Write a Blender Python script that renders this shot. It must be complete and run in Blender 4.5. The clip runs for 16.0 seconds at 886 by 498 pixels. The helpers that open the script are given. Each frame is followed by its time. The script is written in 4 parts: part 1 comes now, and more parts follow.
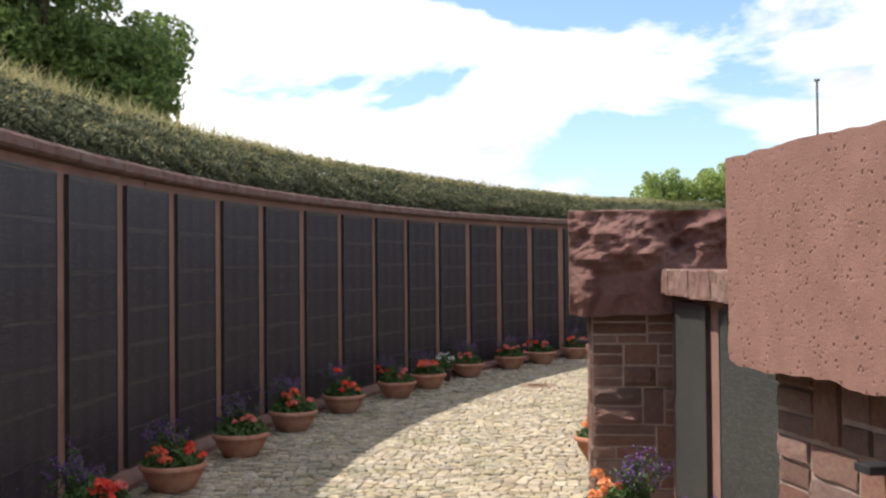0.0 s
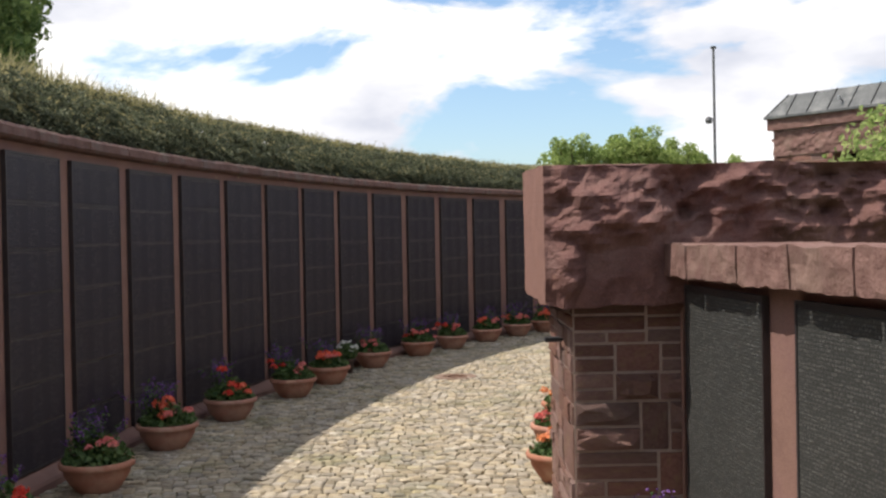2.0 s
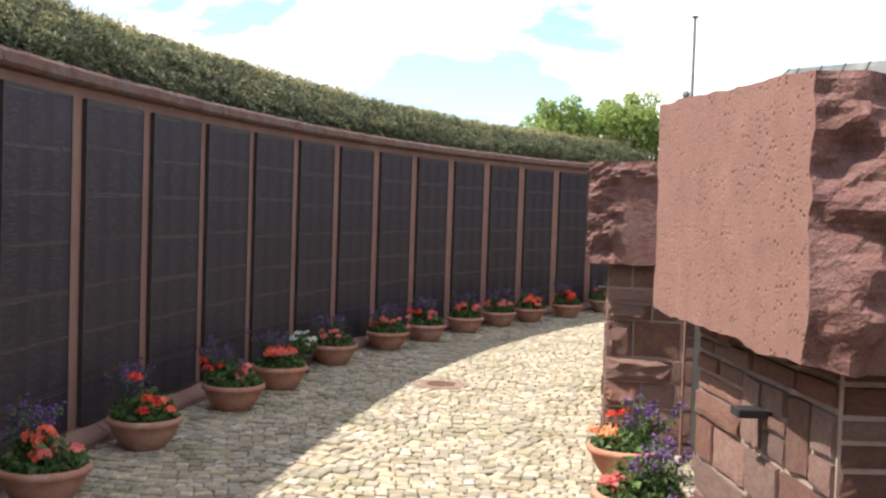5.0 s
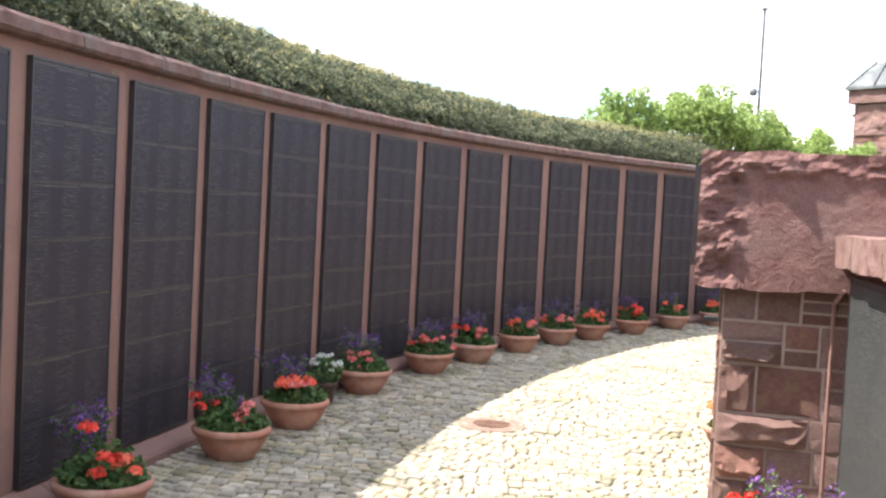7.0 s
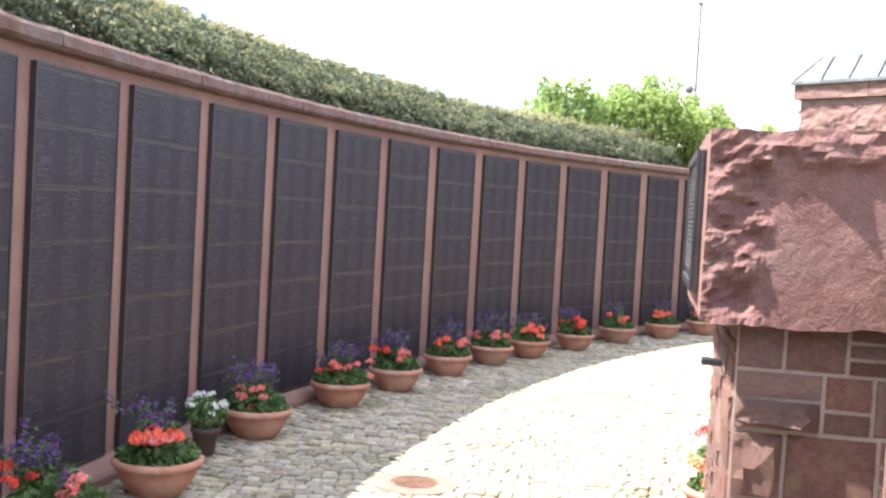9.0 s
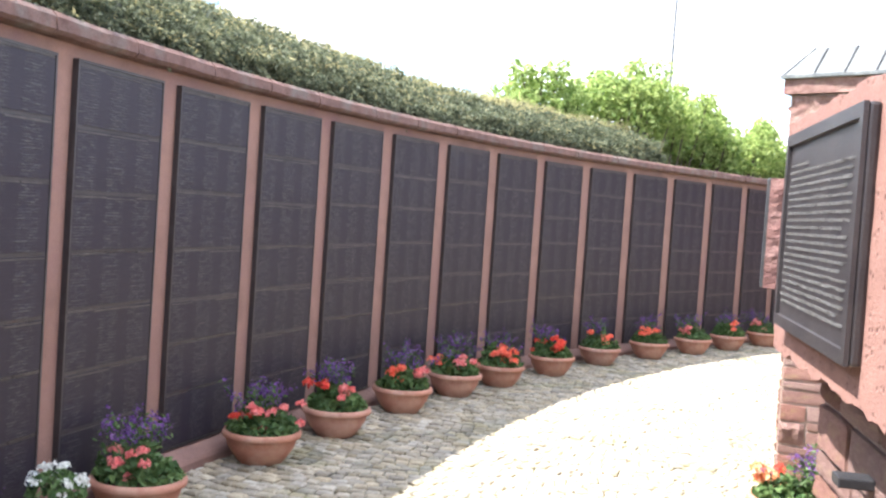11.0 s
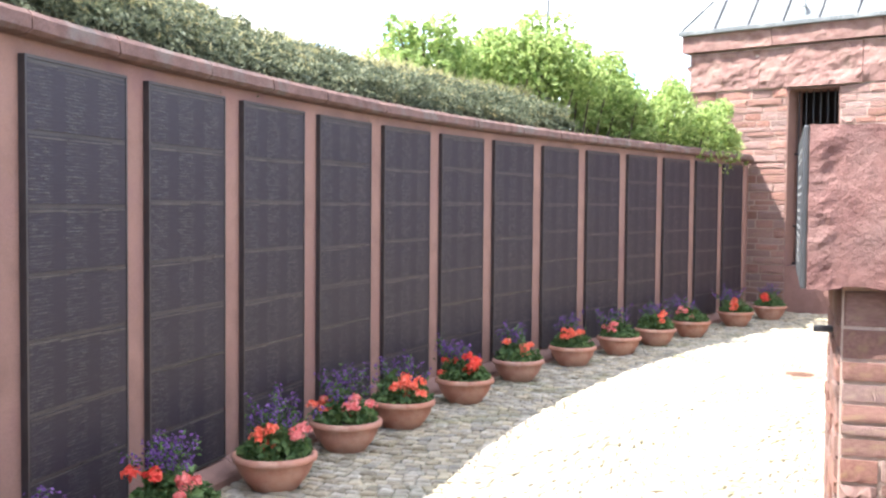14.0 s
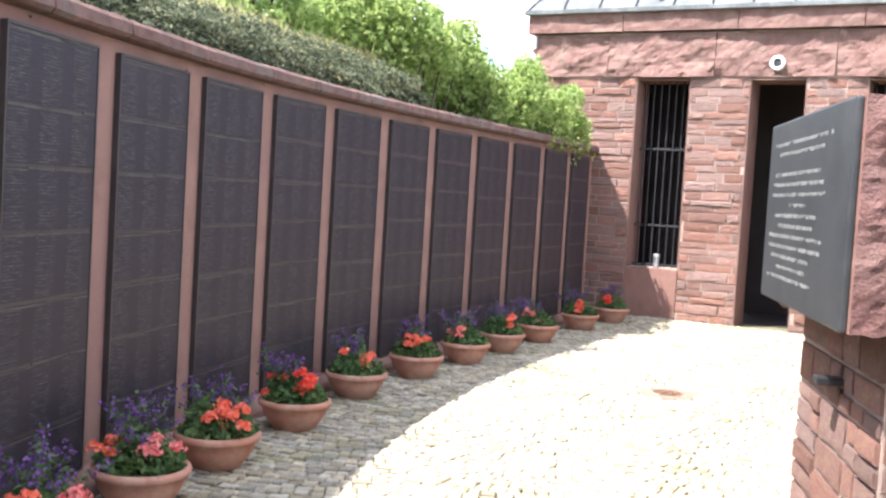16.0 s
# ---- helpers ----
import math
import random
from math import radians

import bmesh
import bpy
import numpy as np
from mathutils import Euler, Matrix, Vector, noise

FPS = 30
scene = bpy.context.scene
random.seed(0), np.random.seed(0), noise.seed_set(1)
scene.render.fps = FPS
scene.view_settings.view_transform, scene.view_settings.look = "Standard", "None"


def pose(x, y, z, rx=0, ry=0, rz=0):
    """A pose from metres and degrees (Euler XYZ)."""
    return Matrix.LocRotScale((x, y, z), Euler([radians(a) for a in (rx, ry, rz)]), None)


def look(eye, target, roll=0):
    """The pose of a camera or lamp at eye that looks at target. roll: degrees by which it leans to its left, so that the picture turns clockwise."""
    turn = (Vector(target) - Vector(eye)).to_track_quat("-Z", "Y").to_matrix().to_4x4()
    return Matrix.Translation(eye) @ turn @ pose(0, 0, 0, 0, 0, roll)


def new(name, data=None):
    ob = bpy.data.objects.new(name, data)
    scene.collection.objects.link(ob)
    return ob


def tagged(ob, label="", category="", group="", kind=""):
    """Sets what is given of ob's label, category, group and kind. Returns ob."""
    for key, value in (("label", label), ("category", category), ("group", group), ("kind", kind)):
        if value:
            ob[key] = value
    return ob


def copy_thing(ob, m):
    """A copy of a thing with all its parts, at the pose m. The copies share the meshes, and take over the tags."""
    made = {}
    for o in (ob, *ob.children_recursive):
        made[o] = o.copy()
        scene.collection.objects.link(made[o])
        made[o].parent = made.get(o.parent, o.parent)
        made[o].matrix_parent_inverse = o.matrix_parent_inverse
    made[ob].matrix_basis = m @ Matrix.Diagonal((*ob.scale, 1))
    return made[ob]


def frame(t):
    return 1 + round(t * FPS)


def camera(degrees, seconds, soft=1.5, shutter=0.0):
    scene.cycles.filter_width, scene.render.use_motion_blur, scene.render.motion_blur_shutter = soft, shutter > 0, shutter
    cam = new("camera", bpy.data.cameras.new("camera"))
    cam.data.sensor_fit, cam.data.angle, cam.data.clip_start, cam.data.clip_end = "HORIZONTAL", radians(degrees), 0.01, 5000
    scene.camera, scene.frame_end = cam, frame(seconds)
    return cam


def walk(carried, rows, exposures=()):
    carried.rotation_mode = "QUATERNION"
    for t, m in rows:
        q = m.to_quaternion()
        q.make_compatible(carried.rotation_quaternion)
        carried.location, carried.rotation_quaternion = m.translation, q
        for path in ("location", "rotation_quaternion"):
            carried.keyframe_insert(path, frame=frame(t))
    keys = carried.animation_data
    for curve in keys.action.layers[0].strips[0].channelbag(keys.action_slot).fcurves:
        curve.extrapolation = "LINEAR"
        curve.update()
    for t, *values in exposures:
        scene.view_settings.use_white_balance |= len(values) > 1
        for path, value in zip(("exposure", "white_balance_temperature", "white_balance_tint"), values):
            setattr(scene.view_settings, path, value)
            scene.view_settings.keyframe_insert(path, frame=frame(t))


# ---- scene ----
cam = camera(46.37, 16.0, soft=2.4)
ROWS = [
    (0.0, 0.000, 0.000, 1.590, -0.25, 0.92, 0.55),
    (0.5, -0.071, 0.471, 1.591, -4.50, 0.58, 0.16),
    (1.0, -0.161, 0.909, 1.592, -3.70, 0.36, -1.78),
    (1.5, -0.238, 1.364, 1.598, -5.60, -0.55, 0.16),
    (2.0, -0.211, 1.837, 1.600, -6.75, -0.62, 1.09),
    (2.5, -0.265, 2.256, 1.596, -5.58, -0.89, -1.36),
    (3.0, -0.349, 2.690, 1.600, -6.48, -1.62, -0.38),
    (5.5, -0.375, 4.920, 1.599, -10.46, -2.31, -2.21),
    (6.0, -0.349, 5.313, 1.600, -9.04, -1.05, -1.91),
    (6.5, -0.210, 5.760, 1.600, -8.74, -0.85, -1.21),
    (7.0, -0.145, 6.200, 1.601, -7.61, -2.48, -2.95),
    (7.5, -0.104, 6.598, 1.602, -8.40, -1.53, -0.90),
    (8.0, 0.019, 6.988, 1.602, -8.18, -0.46, -0.73),
    (8.5, 0.094, 7.378, 1.604, -8.96, -2.79, -2.65),
    (9.0, 0.171, 7.768, 1.608, -11.58, -2.29, -3.18),
    (11.5, 0.619, 9.892, 1.608, -14.84, -2.04, -3.99),
    (12.0, 0.625, 10.203, 1.606, -18.03, 1.18, -1.95),
    (12.5, 0.735, 10.580, 1.604, -17.27, 1.92, 0.33),
    (13.0, 0.847, 10.916, 1.606, -18.12, -0.43, 0.01),
    (13.5, 0.922, 11.345, 1.601, -20.37, -0.72, -0.31),
    (14.0, 1.096, 11.761, 1.599, -20.97, -2.47, -0.50),
    (14.5, 1.184, 12.181, 1.600, -21.93, -2.89, -1.93),
    (15.0, 1.261, 12.514, 1.597, -29.04, -1.47, -2.47),
    (15.5, 1.439, 12.905, 1.593, -33.04, -1.72, -2.61),
    (16.0, 1.497, 13.298, 1.592, -31.58, -3.08, -3.41),
]
EXPOSURES = [(0.0, 0.78, 6600, 11), (0.5, 0.55, 6600, 11), (1.5, 0.36, 6600, 11), (2.5, 0.68, 6600, 12), (3.2, 0.98, 6600, 12), (5.5, 1.32, 6500, 11),
             (6.0, 1.52, 6400, 11), (7.0, 1.92, 6200, 10), (9.0, 2.32, 6050, 11), (11.5, 2.42, 6050, 11), (12.0, 2.25, 6100, 11),
             (12.5, 2.0, 6100, 11), (13.0, 2.28, 6100, 11), (14.0, 2.55, 6000, 11), (15.0, 2.55, 6000, 11), (16.0, 2.2, 6000, 11)]
walk(cam, [(t, pose(x, y, z, 90 + pitch, roll, yaw)) for t, x, y, z, yaw, pitch, roll in ROWS], EXPOSURES)

# ---- world and sun ----
SUN = Vector((-0.995, 0.10, 1.68)).normalized()
world = bpy.data.worlds.new("sky")
scene.world = world
world.use_nodes = True
wn, wl = world.node_tree.nodes, world.node_tree.links
wn.clear()
sky = wn.new("ShaderNodeTexSky")
sky.sky_type, sky.sun_disc = "NISHITA", False
sky.sun_elevation, sky.sun_rotation = math.asin(SUN.z), math.atan2(SUN.x, SUN.y)
tc = wn.new("ShaderNodeTexCoord")
stretch = wn.new("ShaderNodeMapping")
stretch.inputs["Scale"].default_value = (1.0, 1.0, 2.6)
stretch.inputs["Location"].default_value = (0.35, 0.1, 0.2)
clouds = wn.new("ShaderNodeTexNoise")
clouds.inputs["Scale"].default_value, clouds.inputs["Detail"].default_value = 4.4, 11.0
clouds.inputs["Roughness"].default_value, clouds.inputs["Distortion"].default_value = 0.55, 0.25
cover = wn.new("ShaderNodeValToRGB")
cover.color_ramp.elements[0].position, cover.color_ramp.elements[1].position = 0.43, 0.51
shade = wn.new("ShaderNodeTexNoise")
shade.inputs["Scale"].default_value, shade.inputs["Detail"].default_value = 4.0, 6.0
tone = wn.new("ShaderNodeValToRGB")
tone.color_ramp.elements[0].position, tone.color_ramp.elements[1].position = 0.38, 0.62
tone.color_ramp.elements[0].color, tone.color_ramp.elements[1].color = (0.55, 0.58, 0.66, 1), (1.03, 1.02, 1.01, 1)
dim = wn.new("ShaderNodeMix")
dim.data_type, dim.blend_type = "RGBA", "MULTIPLY"
dim.inputs[0].default_value = 1.0
dim.inputs[7].default_value = (0.115, 0.128, 0.138, 1)
blend = wn.new("ShaderNodeMix")
blend.data_type = "RGBA"
back = wn.new("ShaderNodeBackground")
back.inputs["Strength"].default_value = 0.95
out = wn.new("ShaderNodeOutputWorld")
for a, b in ((tc.outputs["Generated"], stretch.inputs[0]), (stretch.outputs[0], clouds.inputs["Vector"]), (stretch.outputs[0], shade.inputs["Vector"]),
             (clouds.outputs["Fac"], cover.inputs[0]), (shade.outputs["Fac"], tone.inputs[0]), (sky.outputs[0], dim.inputs[6]),
             (cover.outputs[0], blend.inputs[0]), (dim.outputs[2], blend.inputs[6]), (tone.outputs[0], blend.inputs[7]),
             (blend.outputs[2], back.inputs[0]), (back.outputs[0], out.inputs[0])):
    wl.new(a, b)
sun = new("sun", bpy.data.lights.new("sun", "SUN"))
sun.data.energy, sun.data.angle, sun.data.color = 4.2, radians(0.55), (1.0, 0.94, 0.85)
sun.matrix_world = look(SUN * 60, (0, 0, 0))


# ---- materials ----
def material(name, dark, light, size=0.15, rough=0.85, metal=0.0, bump=0.3, fine=0.008, stain=None, stain_size=0.8, piece=0.0, island=False, gloss=0.5, pits=0.0, coarse=0.0):
    """Two scales of noise between two colours, a stain colour in patches, bump, and a shift from piece to piece."""
    m = bpy.data.materials.new(name)
    m.use_nodes = True
    n, l = m.node_tree.nodes, m.node_tree.links
    bsdf = n["Principled BSDF"]
    co = n.new("ShaderNodeTexCoord")

    def noise_node(scale, detail=6.0, roughness=0.6):
        t = n.new("ShaderNodeTexNoise")
        t.inputs["Scale"].default_value, t.inputs["Detail"].default_value, t.inputs["Roughness"].default_value = scale, detail, roughness
        l.new(co.outputs["Object"], t.inputs["Vector"])
        return t

    def ramp(source, lo, hi, a=(0, 0, 0, 1), b=(1, 1, 1, 1)):
        r = n.new("ShaderNodeValToRGB")
        r.color_ramp.elements[0].position, r.color_ramp.elements[1].position = lo, hi
        r.color_ramp.elements[0].color, r.color_ramp.elements[1].color = a, b
        l.new(source, r.inputs[0])
        return r

    big, grain = noise_node(1 / size), noise_node(1 / fine, 3.0, 0.7)
    base = ramp(big.outputs["Fac"], 0.32, 0.68, (*dark, 1), (*light, 1))
    colour = base.outputs[0]
    if stain:
        patch = ramp(noise_node(1 / stain_size, 8.0, 0.65).outputs["Fac"], 0.5, 0.68)
        mx = n.new("ShaderNodeMix")
        mx.data_type = "RGBA"
        l.new(patch.outputs[0], mx.inputs[0])
        l.new(colour, mx.inputs[6])
        mx.inputs[7].default_value = (*stain, 1)
        colour = mx.outputs[2]
    speck = ramp(grain.outputs["Fac"], 0.25, 0.75, (0.72, 0.72, 0.72, 1), (1.22, 1.22, 1.22, 1))
    mul = n.new("ShaderNodeMix")
    mul.data_type, mul.blend_type = "RGBA", "MULTIPLY"
    mul.inputs[0].default_value = 1.0
    l.new(colour, mul.inputs[6])
    l.new(speck.outputs[0], mul.inputs[7])
    colour = mul.outputs[2]
    if piece:
        source = n.new("ShaderNodeNewGeometry").outputs["Random Per Island"] if island else n.new("ShaderNodeObjectInfo").outputs["Random"]
        hsv = n.new("ShaderNodeHueSaturation")
        mr = n.new("ShaderNodeMapRange")
        mr.inputs[3].default_value, mr.inputs[4].default_value = 1 - piece, 1 + piece
        l.new(source, mr.inputs[0])
        l.new(mr.outputs[0], hsv.inputs["Value"])
        wh = n.new("ShaderNodeTexWhiteNoise")
        wh.noise_dimensions = "1D"
        l.new(source, wh.inputs["W"])
        ms = n.new("ShaderNodeMapRange")
        ms.inputs[3].default_value, ms.inputs[4].default_value = 1 - piece * 0.8, 1 + piece * 0.8
        l.new(wh.outputs["Value"], ms.inputs[0])
        l.new(ms.outputs[0], hsv.inputs["Saturation"])
        l.new(colour, hsv.inputs["Color"])
        colour = hsv.outputs[0]
    height = grain.outputs["Fac"]
    if coarse:
        more = n.new("ShaderNodeMath")
        more.operation = "MULTIPLY_ADD"
        l.new(noise_node(1 / coarse, 5.0, 0.65).outputs["Fac"], more.inputs[0])
        more.inputs[1].default_value = 2.6
        l.new(grain.outputs["Fac"], more.inputs[2])
        height = more.outputs[0]
    if pits:
        cells = n.new("ShaderNodeTexVoronoi")
        cells.inputs["Scale"].default_value = 1 / pits
        l.new(co.outputs["Object"], cells.inputs["Vector"])
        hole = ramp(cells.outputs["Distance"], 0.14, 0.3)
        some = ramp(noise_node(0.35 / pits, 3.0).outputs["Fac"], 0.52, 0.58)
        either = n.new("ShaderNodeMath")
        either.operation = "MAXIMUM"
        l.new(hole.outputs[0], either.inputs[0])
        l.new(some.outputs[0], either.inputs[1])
        add = n.new("ShaderNodeMath")
        add.operation = "MULTIPLY_ADD"
        l.new(either.outputs[0], add.inputs[0])
        add.inputs[1].default_value = 1.6
        l.new(grain.outputs["Fac"], add.inputs[2])
        height = add.outputs[0]
        # shade inside the pits, multiplied into the colour on top of the bump
        hole_shade = n.new("ShaderNodeMix")
        hole_shade.data_type, hole_shade.blend_type = "RGBA", "MULTIPLY"
        hole_shade.inputs[0].default_value = 1.0
        l.new(colour, hole_shade.inputs[6])
        l.new(ramp(either.outputs[0], 0.0, 0.6, (0.45, 0.42, 0.42, 1), (1, 1, 1, 1)).outputs[0], hole_shade.inputs[7])
        colour = hole_shade.outputs[2]
    l.new(colour, bsdf.inputs["Base Color"])
    bp = n.new("ShaderNodeBump")
    bp.inputs["Strength"].default_value, bp.inputs["Distance"].default_value = bump, fine * 0.8
    l.new(height, bp.inputs["Height"])
    l.new(bp.outputs[0], bsdf.inputs["Normal"])
    bsdf.inputs["Roughness"].default_value, bsdf.inputs["Metallic"].default_value = rough, metal
    bsdf.inputs["Specular IOR Level"].default_value = gloss
    return m


SANDSTONE = material("red_sandstone", (0.192, 0.110, 0.089), (0.258, 0.150, 0.121), 0.25, 0.9, bump=0.35, fine=0.006, stain=(0.19, 0.105, 0.095), stain_size=0.5, gloss=0.25)
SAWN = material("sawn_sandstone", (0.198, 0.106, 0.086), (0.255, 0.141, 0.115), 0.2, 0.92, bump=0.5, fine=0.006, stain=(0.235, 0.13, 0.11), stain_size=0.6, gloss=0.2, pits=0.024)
ROUGH = material("rock_faced_sandstone", (0.13, 0.065, 0.058), (0.20, 0.108, 0.093), 0.12, 0.95, bump=0.9, fine=0.008, coarse=0.035, stain=(0.175, 0.105, 0.092), stain_size=0.35, gloss=0.2)
CAP = material("weathered_cap_sandstone", (0.105, 0.06, 0.052), (0.175, 0.105, 0.09), 0.10, 0.95, bump=0.7, fine=0.007, coarse=0.03, stain=(0.15, 0.125, 0.112), stain_size=0.25, gloss=0.2)
MASONRY = material("masonry_sandstone", (0.18, 0.097, 0.083), (0.265, 0.158, 0.134), 0.10, 0.95, bump=0.8, fine=0.006, coarse=0.03, stain=(0.25, 0.165, 0.115), stain_size=0.3, piece=0.24, gloss=0.2)
MORTAR = material("mortar", (0.32, 0.235, 0.195), (0.40, 0.31, 0.26), 0.05, 0.95, bump=0.5, fine=0.004, gloss=0.2)
LINTEL = material("lintel_sandstone", (0.155, 0.085, 0.073), (0.232, 0.139, 0.119), 0.14, 0.95, bump=0.8, fine=0.007, coarse=0.035, stain=(0.215, 0.14, 0.115), stain_size=0.3, gloss=0.2)
SETT = material("granite_sett", (0.24, 0.20, 0.142), (0.41, 0.352, 0.262), 0.09, 0.8, bump=0.5, fine=0.005, stain=(0.20, 0.185, 0.115), stain_size=0.6, piece=0.3, gloss=0.35)
SETT_REST = material("granite_setts", (0.24, 0.20, 0.142), (0.41, 0.352, 0.262), 0.09, 0.8, bump=0.5, fine=0.005, stain=(0.20, 0.185, 0.115), stain_size=0.6, piece=0.3, island=True, gloss=0.35)
JOINT = material("mossy_joint_sand", (0.12, 0.11, 0.065), (0.19, 0.172, 0.105), 0.2, 0.95, bump=0.6, fine=0.006, stain=(0.065, 0.08, 0.028), stain_size=0.7, gloss=0.2)
TERRACOTTA = material("terracotta", (0.34, 0.15, 0.10), (0.43, 0.21, 0.145), 0.12, 0.8, bump=0.25, fine=0.004, stain=(0.48, 0.29, 0.21), stain_size=0.2, piece=0.08, gloss=0.3)
SOIL = material("potting_soil", (0.025, 0.018, 0.012), (0.06, 0.042, 0.03), 0.03, 0.95, bump=0.8, fine=0.008)
ZINC = material("zinc_sheet", (0.095, 0.10, 0.102), (0.145, 0.15, 0.15), 0.4, 0.75, metal=0.0, bump=0.1, fine=0.02, stain=(0.21, 0.215, 0.21), stain_size=0.5, gloss=0.15)
IRON = material("dark_iron", (0.030, 0.030, 0.034), (0.055, 0.054, 0.058), 0.06, 0.55, metal=0.6, bump=0.3, fine=0.004)
RUST = material("rusty_cast_iron", (0.16, 0.09, 0.06), (0.26, 0.15, 0.10), 0.08, 0.8, metal=0.3, bump=0.5, fine=0.005)
# the darkness inside the gate building, painted as a colour
ROOM_SHADE = material("unlit_interior", (0.03, 0.025, 0.025), (0.05, 0.042, 0.04), 0.5, 0.95)
WHITE = material("white_enamel", (0.72, 0.72, 0.72), (0.82, 0.82, 0.80), 0.1, 0.4, bump=0.05)
MAST = material("grey_mast", (0.09, 0.092, 0.095), (0.13, 0.132, 0.135), 0.2, 0.6, bump=0.1)
STEEL = material("galvanised_steel", (0.35, 0.36, 0.37), (0.45, 0.46, 0.47), 0.2, 0.4, metal=0.8, bump=0.1)
EARTH = material("lawn_earth", (0.06, 0.075, 0.025), (0.12, 0.12, 0.045), 0.6, 0.95, bump=0.8, fine=0.02)
BARK = material("bark", (0.06, 0.045, 0.03), (0.13, 0.10, 0.07), 0.06, 0.95, bump=0.8, fine=0.01)
SLATE = material("dark_bronze_slab", (0.032, 0.034, 0.036), (0.055, 0.057, 0.06), 0.3, 0.5, metal=0.3, bump=0.2, fine=0.005, stain=(0.065, 0.065, 0.066), stain_size=0.4)
CREAM = material("cream_paint", (0.17, 0.168, 0.162), (0.25, 0.246, 0.235), 0.05, 0.6, bump=0.1)


def leaf_material(name, dark, light, through_amount=0.35):
    m = bpy.data.materials.new(name)
    m.use_nodes = True
    n, l = m.node_tree.nodes, m.node_tree.links
    bsdf = n["Principled BSDF"]
    rnd = n.new("ShaderNodeNewGeometry")
    r = n.new("ShaderNodeValToRGB")
    r.color_ramp.elements[0].color, r.color_ramp.elements[1].color = (*dark, 1), (*light, 1)
    l.new(rnd.outputs["Random Per Island"], r.inputs[0])
    l.new(r.outputs[0], bsdf.inputs["Base Color"])
    bsdf.inputs["Roughness"].default_value = 0.6
    bsdf.inputs["Specular IOR Level"].default_value = 0.3
    tr = n.new("ShaderNodeBsdfTranslucent")
    l.new(r.outputs[0], tr.inputs[0])
    mx = n.new("ShaderNodeMixShader")
    mx.inputs[0].default_value = through_amount
    l.new(bsdf.outputs[0], mx.inputs[1])
    l.new(tr.outputs[0], mx.inputs[2])
    l.new(mx.outputs[0], n["Material Output"].inputs[0])
    return m


HEDGE = leaf_material("hedge_leaf", (0.036, 0.050, 0.031), (0.215, 0.23, 0.135))
STRAW = leaf_material("dry_grass", (0.22, 0.205, 0.10), (0.43, 0.39, 0.20), 0.5)
FRESH = leaf_material("fresh_leaf", (0.15, 0.23, 0.06), (0.46, 0.54, 0.20), 0.6)
TREE = leaf_material("tree_leaf", (0.08, 0.14, 0.045), (0.25, 0.32, 0.11), 0.5)
HERB = leaf_material("bedding_leaf", (0.04, 0.085, 0.025), (0.14, 0.21, 0.07), 0.3)
PURPLE = leaf_material("lobelia_petal", (0.085, 0.03, 0.15), (0.23, 0.115, 0.33), 0.3)
CORAL = leaf_material("coral_petal", (0.80, 0.13, 0.07), (0.90, 0.27, 0.17), 0.35)
SCARLET = leaf_material("scarlet_petal", (0.68, 0.05, 0.04), (0.85, 0.13, 0.08), 0.35)
PINK = leaf_material("pink_petal", (0.72, 0.16, 0.15), (0.85, 0.33, 0.30), 0.35)
APRICOT = leaf_material("apricot_petal", (0.80, 0.28, 0.10), (0.88, 0.48, 0.28), 0.35)
CHALK = leaf_material("white_petal", (0.68, 0.68, 0.62), (0.82, 0.82, 0.78), 0.3)


